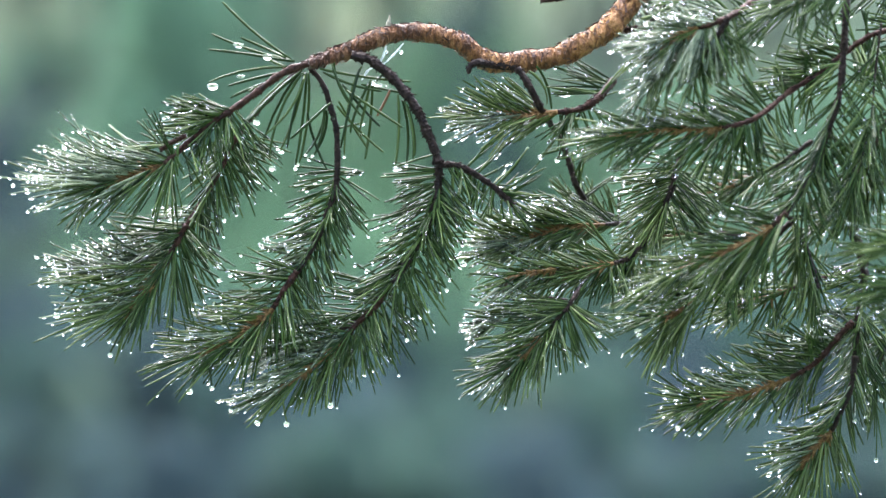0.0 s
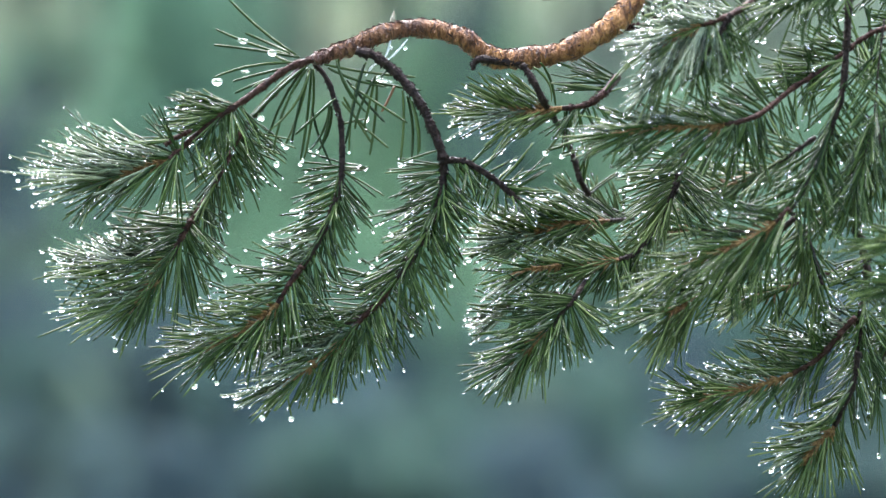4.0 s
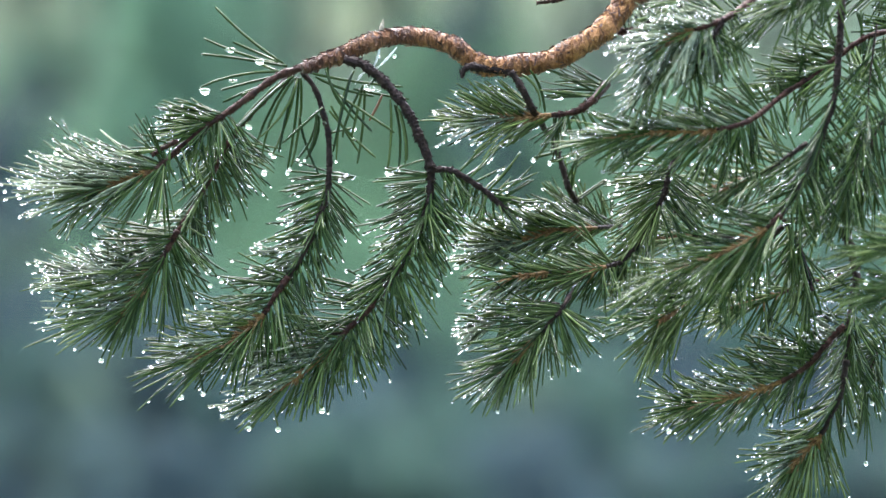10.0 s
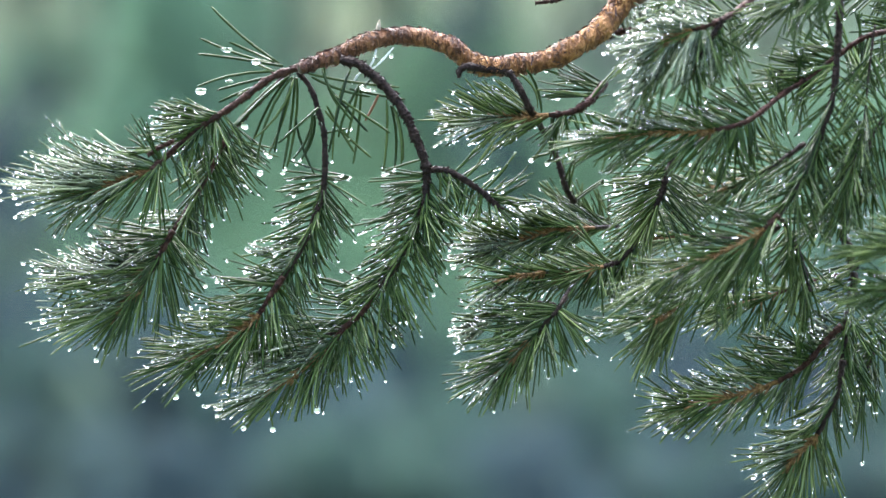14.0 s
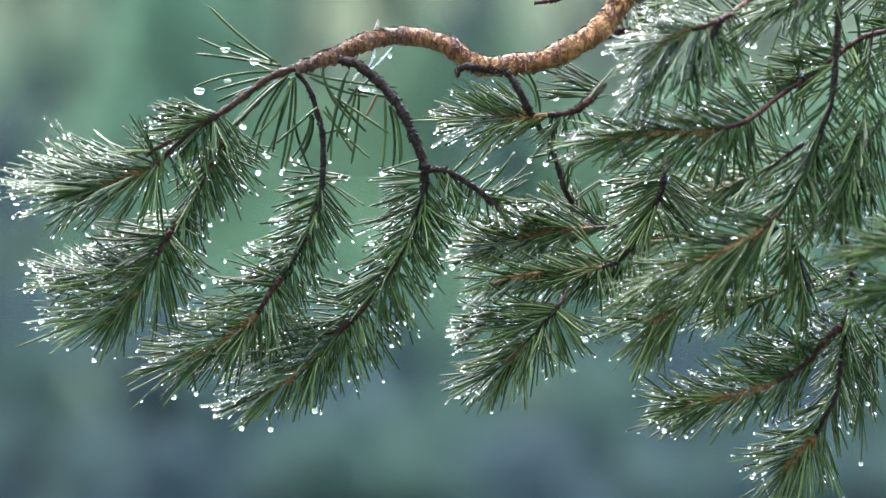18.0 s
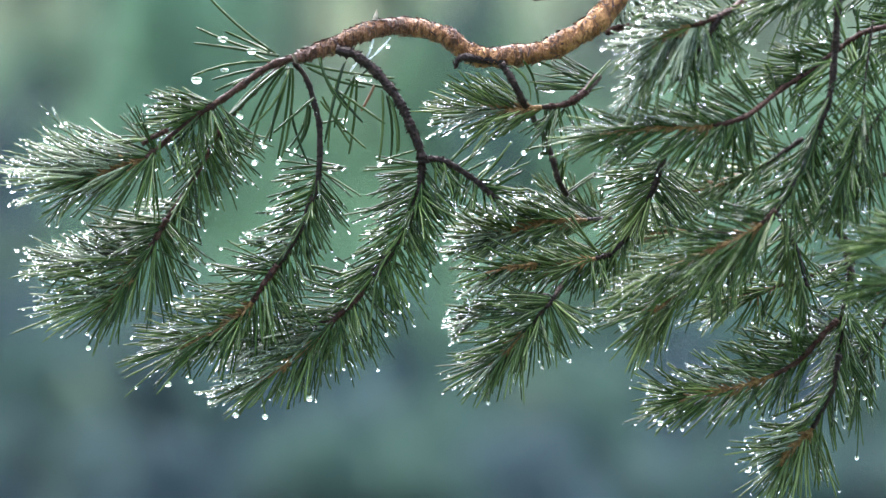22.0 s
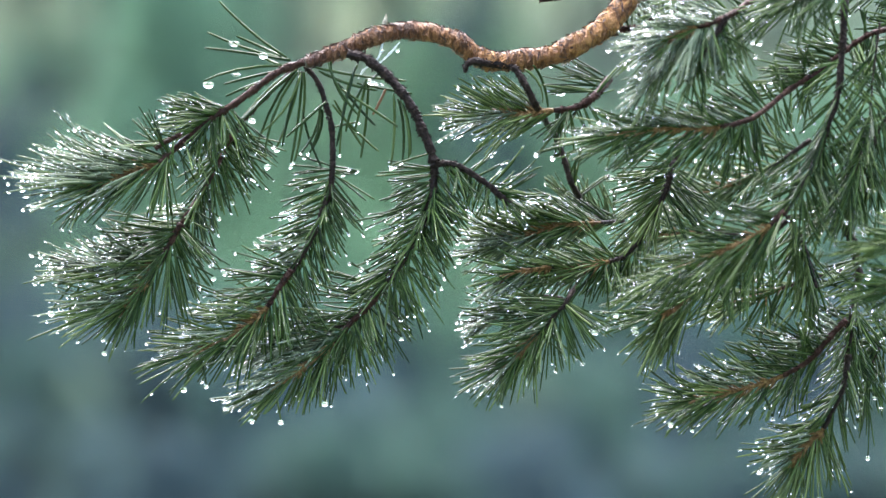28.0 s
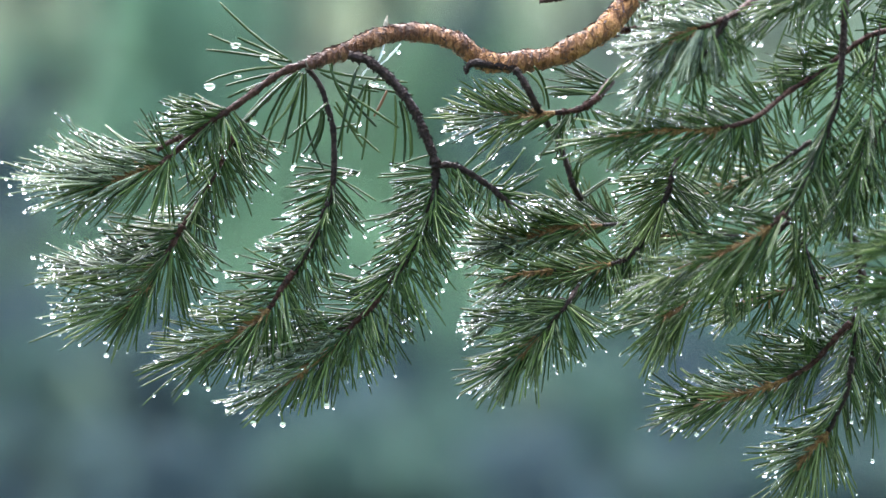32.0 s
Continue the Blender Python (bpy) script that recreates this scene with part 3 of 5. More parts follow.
twig("outer", [(-0.2101, 4.99, 1.704), (-0.2221, 4.99, 1.6907), (-0.2323, 4.99, 1.6844), (-0.2532, 4.99, 1.6826), (-0.2755, 4.99, 1.6853)], 0.0018, 0.0012,
     [(0.3, 0.9, 150, 168, 38, 0.048, 1.2, "mist"), (0.6, 1, 165, 185, 24, 0.045, 1.3, "mist"), (0.4, 1, 185, 200, 14, 0.051, 0.9, "fresh"),
      (0.1, 0.5, 160, 185, 20, 0.047, 1.3, "mist")], bark=TWIG_RED, tip_from=0.35, label="thin pine twig with needles thickly coated in raindrops")
twig("outer", [(-0.1051, 4.995, 1.8435), (-0.0944, 4.995, 1.8292), (-0.0887, 4.995, 1.8118), (-0.0846, 4.995, 1.7976), (-0.0833, 4.995, 1.7797), (-0.0833, 4.995, 1.7628), (-0.0855, 4.995, 1.7441), (-0.0918, 4.995, 1.7263), (-0.0998, 4.995, 1.7071), (-0.1087, 4.995, 1.6915), (-0.1154, 4.995, 1.6817)], 0.0021, 0.0024,
     [(0.5, 0.56, 178, 205, 8, 0.033, 0.35, "dark"), (0.49, 0.54, 352, 368, 4, 0.021, 0.5, "dark"), (0.52, 0.66, 322, 296, 10, 0.036, 0.3, "dark"),
      (0.56, 0.98, 206, 196, 38, 0.037, 0.8, "dark"), (0.75, 0.98, 196, 180, 12, 0.039, 1.4, "mist"), (0.58, 0.96, 300, 282, 34, 0.037, 0.5, "dark"),
      (0.5, 0.95, 262, 240, 34, 0.028, 0.35, "dark")], singles=40)
twig("outer", [(-0.1145, 4.975, 1.6827), (-0.1238, 4.975, 1.6694), (-0.1318, 4.975, 1.6561), (-0.1393, 4.975, 1.6472), (-0.1526, 4.975, 1.6361), (-0.1695, 4.975, 1.6259), (-0.1855, 4.975, 1.6179)], 0.0025, 0.0014,
     [(0, 0.3, 168, 194, 18, 0.052, 0.35, "dark"), (0.02, 0.25, 306, 290, 13, 0.049, 0.35, "dark"), (0.1, 0.4, 284, 262, 15, 0.049, 0.3, "dark"),
      (0.38, 1, 170, 188, 32, 0.057, 0.7, "fresh"), (0.5, 1, 176, 192, 10, 0.052, 0.9, "mist"), (0.4, 1, 262, 206, 40, 0.050, 0.4, "dark"),
      (0.3, 0.6, 240, 215, 14, 0.047, 0.3, "dark")], bark=TWIG_RED, tip_from=0.4, singles=55)
twig("outer", [(-0.072, 4.98, 1.8528), (-0.0546, 4.98, 1.847), (-0.0364, 4.98, 1.831), (-0.0213, 4.98, 1.811), (-0.0102, 4.98, 1.7866), (-0.004, 4.98, 1.7702), (-0.0027, 4.98, 1.764)], 0.0038, 0.0033,
     [], label="bare dark rough pine twig arching down")
twig("outer", [(-0.0027, 4.985, 1.7654), (-0.004, 4.985, 1.7471), (-0.0084, 4.985, 1.7293), (-0.016, 4.985, 1.7116), (-0.0285, 4.985, 1.6893), (-0.04, 4.985, 1.6729)], 0.0029, 0.0028,
     [(0.02, 0.2, 178, 206, 16, 0.038, 0.7, "dark"), (0.2, 0.98, 206, 212, 46, 0.044, 0.55, "dark"), (0.04, 0.6, 314, 294, 34, 0.038, 0.6, "dark"),
      (0.6, 1, 300, 282, 26, 0.046, 0.4, "dark"), (0.1, 0.95, 262, 240, 42, 0.031, 0.35, "dark"), (0.1, 0.5, 280, 290, 12, 0.038, 0.4, "dark")], singles=55)
twig("outer", [(-0.0396, 4.99, 1.6737), (-0.053, 4.99, 1.655), (-0.0663, 4.99, 1.6426), (-0.0828, 4.99, 1.6239), (-0.1033, 4.99, 1.607), (-0.1282, 4.99, 1.5901)], 0.0029, 0.0014,
     [(0, 0.35, 170, 190, 22, 0.048, 0.6, "dark"), (0.05, 0.5, 302, 272, 36, 0.046, 0.4, "dark"), (0.35, 0.7, 182, 196, 16, 0.049, 0.7, "dark"),
      (0.5, 1, 186, 212, 36, 0.048, 1.2, "mist"), (0.5, 1, 270, 228, 38, 0.045, 0.6, "dark"), (0.2, 0.6, 250, 235, 20, 0.042, 0.3, "dark")], bark=TWIG_RED, tip_from=0.6, singles=50)
twig("outer", [(-0.0664, 4.995, 1.6434), (-0.0842, 4.995, 1.6345), (-0.102, 4.995, 1.6278), (-0.123, 4.995, 1.6229)], 0.0020, 0.0013,
     [(0.1, 0.9, 160, 178, 14, 0.047, 0.9, "dark"), (0.2, 1, 178, 197, 34, 0.048, 1.4, "mist"), (0.2, 1, 222, 200, 22, 0.045, 1.2, "mist")], tip_from=0.4)
twig("outer", [(-0.0022, 4.985, 1.7662), (0.0098, 4.985, 1.7662), (0.0213, 4.985, 1.7614), (0.0373, 4.985, 1.7507), (0.0471, 4.985, 1.7427), (0.056, 4.985, 1.7342)], 0.0024, 0.0022,
     [(0.15, 0.7, 282, 262, 18, 0.028, 0.25, "dark"), (0.3, 0.95, 48, 14, 14, 0.036, 0.6, "dark"), (0.6, 1, 355, 300, 10, 0.028, 0.4, "dark"),
      (0.05, 0.3, 305, 320, 6, 0.036, 0.3, "dark"), (0.5, 0.9, 250, 280, 8, 0.024, 0.3, "dark")])
twig("cross", [(0.0586, 4.975, 1.8424), (0.0692, 4.975, 1.8256), (0.0769, 4.985, 1.8103), (0.0815, 5.02, 1.8052), (0.0872, 5.04, 1.7971), (0.095, 5.05, 1.7851), (0.1009, 5.05, 1.768), (0.1054, 5.05, 1.7522), (0.1128, 5.06, 1.7402)], 0.0028, 0.0021,
     [(0.85, 1, 60, 120, 6, 0.027, 0.4, "dark")], label="dark rough pine twig crossing behind another")

# middle twigs
twig("cross", [(0.1348, 5.02, 1.8334), (0.1219, 4.99, 1.8184), (0.1082, 4.99, 1.8104), (0.089, 4.99, 1.8077), (0.0645, 4.99, 1.8059), (0.0365, 4.99, 1.8028)], 0.0032, 0.0015,
     [(0.66, 1, 146, 170, 46, 0.043, 1.1, "fresh"), (0.58, 1, 218, 190, 42, 0.040, 0.6, "fresh"), (0.36, 0.58, 224, 262, 12, 0.036, 0.3, "dark"),
      (0.7, 1, 160, 190, 22, 0.038, 1.2, "mist"), (0, 0.16, 156, 176, 14, 0.043, 0.5, "dark"), (0.2, 0.4, 36, 52, 3, 0.032, 0.2, "dark"),
      (0.3, 0.48, 300, 285, 6, 0.038, 0.4, "dark")], bark=TWIG_RED, tip_from=0.6, singles=40)
twig("inner", [(0.2923, 4.92, 1.8356), (0.2698, 4.91, 1.8231), (0.2442, 4.88, 1.8032), (0.2241, 4.87, 1.7951), (0.1981, 4.87, 1.7921), (0.159, 4.87, 1.7912), (0.1351, 4.87, 1.7864)], 0.0023, 0.0014,
     [(0.28, 0.36, 124, 150, 9, 0.043, 0.1, "dark"), (0.3, 0.38, 300, 268, 10, 0.034, 0.2, "dark"), (0.02, 0.3, 170, 210, 8, 0.030, 0.3, "dark"),
      (0.02, 0.3, 270, 300, 8, 0.030, 0.3, "dark"), (0.36, 0.95, 150, 172, 48, 0.043, 1.3, "dark"), (0.45, 1, 164, 180, 24, 0.041, 1.3, "mist"),
      (0.42, 1, 238, 192, 60, 0.049, 0.35, "dark"), (0.38, 0.6, 285, 250, 16, 0.043, 0.3, "dark"), (0.1, 0.3, 90, 130, 4, 0.026, 0.2, "dark")], bark=TWIG_RED, tip_from=0.58, singles=40)
twig("cross", [(0.1907, 5.02, 1.7819), (0.1854, 5.02, 1.7631), (0.1818, 5.02, 1.7497), (0.1764, 5.02, 1.7363), (0.1684, 5.02, 1.7206), (0.1594, 5.02, 1.7049), (0.146, 5.02, 1.6906)], 0.0026, 0.0021,
     [(0.12, 0.55, 196, 226, 30, 0.050, 0.45, "fresh"), (0.15, 0.5, 332, 300, 20, 0.041, 0.45, "dark"), (0.4, 0.98, 252, 268, 22, 0.038, 0.3, "fresh"),
      (0.4, 0.98, 222, 236, 22, 0.041, 0.35, "fresh"), (0.1, 0.3, 172, 195, 10, 0.043, 0.7, "dark")], singles=30)
twig("cross", [(0.1478, 5.02, 1.6924), (0.132, 5, 1.688), (0.1142, 5, 1.6835), (0.1008, 5, 1.6799)], 0.0017, 0.0013,
     [(0.05, 1, 146, 170, 36, 0.038, 0.35, "fresh"), (0.1, 1, 186, 206, 28, 0.038, 0.6, "fresh"), (0, 0.6, 262, 238, 18, 0.036, 0.35, "dark"),
      (0, 0.4, 300, 280, 8, 0.032, 0.3, "dark")], tip_from=0.3)
twig("cross", [(0.1486, 5.08, 1.7213), (0.1238, 5.03, 1.7193), (0.0987, 5.03, 1.7184), (0.0763, 5.03, 1.7108), (0.0534, 5.03, 1.7013)], 0.0014, 0.0014,
     [(0.35, 1, 146, 166, 44, 0.045, 0.9, "fresh"), (0.5, 1, 160, 182, 24, 0.044, 1.1, "mist"), (0.4, 1, 218, 198, 34, 0.047, 1, "pale"),
      (0.5, 1, 212, 190, 20, 0.046, 1.3, "mist"), (0.1, 0.5, 205, 225, 16, 0.038, 0.6, "pale"), (0, 0.5, 152, 172, 26, 0.039, 0.6, "dark"),
      (0, 0.45, 192, 210, 22, 0.038, 0.5, "dark"), (0.6, 1, 150, 170, 14, 0.045, 1.1, "mist")], tip_from=0.22, singles=30)
twig("cross", [(0.1279, 5.05, 1.6869), (0.101, 5.01, 1.6853), (0.076, 4.985, 1.6827), (0.0538, 4.985, 1.6787)], 0.0011, 0.0016,
     [(0.3, 1, 165, 180, 14, 0.036, 0.9, "dark"), (0.3, 1, 188, 216, 22, 0.041, 0.7, "dark"), (0.4, 1, 196, 225, 14, 0.033, 1.3, "mist"),
      (0.1, 0.6, 230, 245, 12, 0.031, 0.4, "dark")], tip_from=0.5)
twig("mid", [(0.0997, 5.06, 1.6589), (0.0772, 5.06, 1.6607), (0.0578, 5.06, 1.6531), (0.0424, 5.06, 1.6436)], 0.0015, 0.0011,
     [(0.2, 1, 160, 182, 14, 0.034, 0.9, "dark"), (0.3, 1, 190, 216, 34, 0.032, 1.3, "mist"), (0.1, 0.8, 230, 262, 16, 0.032, 0.5, "dark")])
twig("mid", [(0.1151, 5.04, 1.678), (0.1048, 4.98, 1.6649), (0.0984, 4.97, 1.6548), (0.0913, 4.97, 1.6472), (0.0802, 4.97, 1.634), (0.0669, 4.97, 1.6198), (0.0523, 4.97, 1.6051)], 0.0019, 0.0013,
     [(0.28, 0.48, 168, 194, 16, 0.050, 0.45, "dark"), (0.28, 0.42, 330, 275, 16, 0.045, 0.4, "dark"), (0.5, 1, 184, 206, 32, 0.051, 0.6, "dark"),
      (0.48, 1, 276, 234, 38, 0.043, 0.45, "dark"), (0.6, 1, 196, 214, 10, 0.048, 0.9, "mist"), (0.4, 0.7, 240, 222, 12, 0.042, 0.3, "dark")], tip_from=0.66, singles=35)
twig("cross", [(0.148, 5.09, 1.7213), (0.1321, 5.09, 1.7232), (0.1185, 5.09, 1.7277), (0.1071, 5.09, 1.7345)], 0.0018, 0.0013,
     [(0.1, 1, 96, 140, 24, 0.033, 0.5, "pale"), (0.3, 1, 140, 175, 14, 0.034, 0.6, "pale")])

# inner twigs
twig("inner", [(0.312, 4.885, 1.9183), (0.3107, 4.885, 1.8839), (0.3089, 4.885, 1.8512), (0.3054, 4.885, 1.8172), (0.2967, 4.885, 1.7911), (0.288, 4.885, 1.7658), (0.2749, 4.885, 1.7418), (0.2575, 4.885, 1.7192)], 0.0030, 0.0020,
     [(0.4, 0.95, 258, 236, 8, 0.033, 0.35, "dark"), (0.5, 0.9, 236, 216, 30, 0.044, 0.35, "dark"), (0.5, 0.88, 306, 290, 30, 0.044, 0.3, "dark"),
      (0.55, 0.95, 270, 282, 10, 0.041, 0.25, "dark"), (0.3, 0.5, 330, 300, 12, 0.035, 0.5, "dark"), (0.3, 0.5, 200, 240, 10, 0.035, 0.5, "dark")], singles=30)
twig("inner", [(0.263, 4.85, 1.7281), (0.2513, 4.85, 1.7169), (0.231, 4.85, 1.7043), (0.205, 4.85, 1.6935), (0.1778, 4.85, 1.684)], 0.0023, 0.0015,
     [(0.05, 0.7, 164, 180, 26, 0.045, 0.5, "dark"), (0.1, 1, 246, 206, 36, 0.054, 0.3, "fresh"), (0.05, 1, 244, 208, 26, 0.051, 0.3, "dark"),
      (0.5, 1, 178, 200, 20, 0.045, 0.6, "fresh"), (0, 0.3, 225, 262, 16, 0.045, 0.3, "dark")], bark=TWIG_RED, tip_from=0.25, singles=30)
twig("mid", [(0.2699, 4.92, 1.7206), (0.2484, 4.92, 1.7004), (0.2216, 4.92, 1.6789), (0.1966, 4.92, 1.6609), (0.1738, 4.92, 1.6469)], 0.0022, 0.0014,
     [(0.55, 1, 178, 194, 28, 0.055, 0.95, "dark"), (0.75, 1, 222, 246, 14, 0.052, 0.7, "fresh"), (0.5, 1, 206, 262, 46, 0.047, 0.55, "fresh"),
      (0.1, 0.6, 262, 282, 16, 0.046, 0.3, "dark"), (0.3, 0.7, 195, 215, 18, 0.048, 0.6, "mist"), (0.2, 0.6, 240, 225, 16, 0.048, 0.3, "dark")], tip_from=0.7, singles=30)
twig("inner", [(0.2702, 4.95, 1.7252), (0.2804, 4.95, 1.7084), (0.2883, 4.95, 1.6872), (0.2932, 4.95, 1.6687)], 0.0020, 0.0018,
     [(0.05, 0.9, 280, 256, 34, 0.046, 0.25, "fresh"), (0.3, 1, 300, 282, 16, 0.038, 0.4, "dark"), (0.1, 0.5, 225, 245, 12, 0.038, 0.3, "dark")])
twig("low", [(0.3235, 5.03, 1.6834), (0.2943, 5.03, 1.6749), (0.2728, 5.03, 1.6672), (0.2539, 5.03, 1.6628), (0.2369, 5.03, 1.6578)], 0.0017, 0.0012,
     [(0.36, 1, 186, 216, 36, 0.044, 0.8, "fresh"), (0.3, 0.7, 238, 256, 10, 0.038, 0.15, "dark"), (0.4, 0.9, 160, 178, 12, 0.031, 0.8, "dark"),
      (0.2, 0.5, 60, 110, 8, 0.022, 0.8, "mist")], bark=TWIG_RED, tip_from=0.5)
twig("low", [(0.3228, 4.985, 1.6431), (0.3086, 4.985, 1.6284), (0.2952, 4.985, 1.6124), (0.2739, 4.985, 1.5991), (0.2472, 4.985, 1.5893), (0.2219, 4.985, 1.5826), (0.1992, 4.985, 1.5777)], 0.0026, 0.0014,
     [(0.22, 0.48, 158, 180, 26, 0.055, 0.4, "dark"), (0.2, 0.42, 134, 106, 11, 0.038, 0.4, "dark"), (0.42, 1, 148, 163, 36, 0.043, 0.8, "dark"),
      (0.5, 1, 156, 172, 14, 0.040, 1.1, "mist"), (0.75, 1, 172, 202, 20, 0.039, 0.7, "fresh"), (0.4, 1, 240, 206, 46, 0.043, 0.35, "dark"),
      (0.26, 0.48, 240, 262, 11, 0.040, 0.4, "dark"), (0.02, 0.24, 140, 185, 16, 0.027, 1.3, "mist")], bark=TWIG_RED, tip_from=0.52, singles=45)
twig("low", [(0.3189, 5, 1.7499), (0.3233, 5, 1.7187), (0.3296, 5, 1.6964), (0.3327, 5, 1.6781), (0.3278, 5, 1.6469), (0.3255, 5, 1.6117)], 0.0040, 0.0027,
     [(0.62, 1, 316, 296, 24, 0.050, 0.45, "dark"), (0.65, 0.95, 160, 190, 14, 0.038, 0.9, "dark"), (0.75, 1, 212, 236, 18, 0.044, 0.4, "dark"),
      (0.45, 0.7, 190, 215, 14, 0.036, 0.5, "dark"), (0.6, 0.95, 262, 280, 12, 0.038, 0.3, "dark")], singles=10)
twig("low", [(0.3242, 4.98, 1.6161), (0.3211, 4.98, 1.593), (0.3136, 4.98, 1.5739), (0.3047, 4.98, 1.5561), (0.2945, 4.98, 1.545), (0.286, 4.98, 1.5352)], 0.0025, 0.0014,
     [(0.25, 0.95, 206, 190, 36, 0.043, 0.7, "fresh"), (0.5, 1, 296, 232, 44, 0.044, 0.4, "fresh"), (0.05, 0.45, 292, 270, 12, 0.040, 0.4, "dark"),
      (0.6, 1, 186, 206, 12, 0.041, 0.9, "mist"), (0.1, 0.4, 225, 240, 10, 0.040, 0.4, "dark")], tip_from=0.6, singles=35)
twig("inner", [(0.4213, 4.92, 1.8852), (0.3436, 4.92, 1.8694), (0.3269, 4.92, 1.8628), (0.3107, 4.92, 1.851), (0.2944, 4.92, 1.8378), (0.2787, 4.92, 1.8277)], 0.0022, 0.0019,
     [(0.5, 1, 152, 184, 36, 0.044, 0.5, "dark"), (0.2, 0.55, 258, 300, 26, 0.037, 0.4, "dark"), (0.5, 0.95, 215, 250, 16, 0.037, 0.4, "dark"),
      (0.3, 0.6, 80, 120, 5, 0.026, 0.2, "dark")], bark=TWIG_RED)
twig("inner", [(0.3378, 4.88, 1.8745), (0.333, 4.88, 1.8358), (0.3291, 4.88, 1.7966), (0.3199, 4.88, 1.7614), (0.3116, 4.88, 1.7396)], 0.0008, 0.0006,
     [(0.1, 0.95, 232, 250, 26, 0.046, 0.45, "dark"), (0.1, 0.9, 300, 285, 24, 0.044, 0.4, "dark"), (0.4, 0.95, 265, 275, 14, 0.041, 0.4, "dark")])
twig("inner", [(0.4021, 4.9, 1.849), (0.3479, 4.9, 1.8053), (0.33, 4.9, 1.7664), (0.3217, 4.9, 1.7402)], 0.0015, 0.0012,
     [(0.3, 0.98, 200, 235, 30, 0.044, 0.5, "dark"), (0.3, 0.98, 290, 265, 26, 0.042, 0.4, "dark"), (0.5, 1, 225, 245, 16, 0.043, 0.5, "fresh")])
twig("inner", [(0.3003, 5.14, 1.788), (0.2728, 5.14, 1.7692), (0.2453, 5.14, 1.7559), (0.2191, 5.14, 1.7454)], 0.0020, 0.0015,
     [(0.1, 1, 160, 185, 28, 0.042, 0.5, "fresh"), (0.1, 1, 232, 204, 36, 0.045, 0.5, "pale"), (0.1, 1, 120, 150, 10, 0.032, 0.4, "dark"),
      (0.1, 0.8, 270, 240, 16, 0.039, 0.4, "dark")], tip_from=0.6)
twig("inner", [(0.2605, 5.16, 1.7649), (0.2329, 5.16, 1.7511), (0.2099, 5.16, 1.741), (0.1915, 5.16, 1.7318)], 0.0018, 0.0013,
     [(0.1, 1, 160, 190, 24, 0.041, 0.5, "pale"), (0.1, 1, 225, 205, 26, 0.041, 0.5, "fresh")], tip_from=0.6)
twig("inner", [(0.2493, 5.12, 1.7096), (0.2183, 5.12, 1.7132), (0.1923, 5.12, 1.7119), (0.1694, 5.12, 1.705)], 0.0018, 0.0013,
     [(0.1, 1, 160, 180, 26, 0.043, 0.6, "dark"), (0.2, 1, 185, 205, 26, 0.043, 0.6, "pale")], tip_from=0.5)
twig("inner", [(0.2493, 5.12, 1.6822), (0.2183, 5.12, 1.6799), (0.1923, 5.12, 1.6767), (0.1671, 5.12, 1.6717)], 0.0018, 0.0013,
     [(0.1, 1, 160, 180, 24, 0.043, 0.8, "pale"), (0.2, 1, 185, 205, 26, 0.043, 0.8, "pale")], tip_from=0.6)
twig("inner", [(0.3595, 4.94, 1.7599), (0.3353, 4.94, 1.7467), (0.3155, 4.94, 1.7348), (0.2987, 4.94, 1.7247)], 0.0018, 0.0013,
     [(0.1, 1, 205, 225, 30, 0.042, 0.5, "fresh"), (0.2, 1, 175, 195, 22, 0.037, 0.6, "fresh"), (0.2, 1, 250, 235, 14, 0.035, 0.3, "dark")], tip_from=0.5)
twig("inner", [(0.3917, 4.8, 1.7176), (0.366, 4.8, 1.7068), (0.3361, 4.8, 1.7017)], 0.0022, 0.0015,
     [(0.2, 1, 160, 176, 30, 0.045, 0.15, "dark"), (0.3, 1, 182, 198, 30, 0.045, 0.15, "fresh")], tip_from=0.6)
twig("low", [(0.3922, 4.8, 1.6833), (0.3703, 4.8, 1.6752), (0.3451, 4.8, 1.6713)], 0.0022, 0.0015,
     [(0.3, 1, 180, 202, 26, 0.047, 0.5, "dark"), (0.3, 1, 205, 222, 16, 0.043, 0.4, "dark"), (0.3, 1, 160, 176, 12, 0.039, 0.3, "dark")], tip_from=0.6)
twig("low", [(0.3654, 5.02, 1.6467), (0.3497, 5.02, 1.6203), (0.3403, 5.02, 1.5934)], 0.0020, 0.0015,
     [(0.1, 1, 230, 262, 22, 0.043, 0.6, "dark"), (0.1, 1, 290, 275, 18, 0.043, 0.5, "dark"), (0, 0.7, 190, 215, 16, 0.040, 0.5, "dark")])

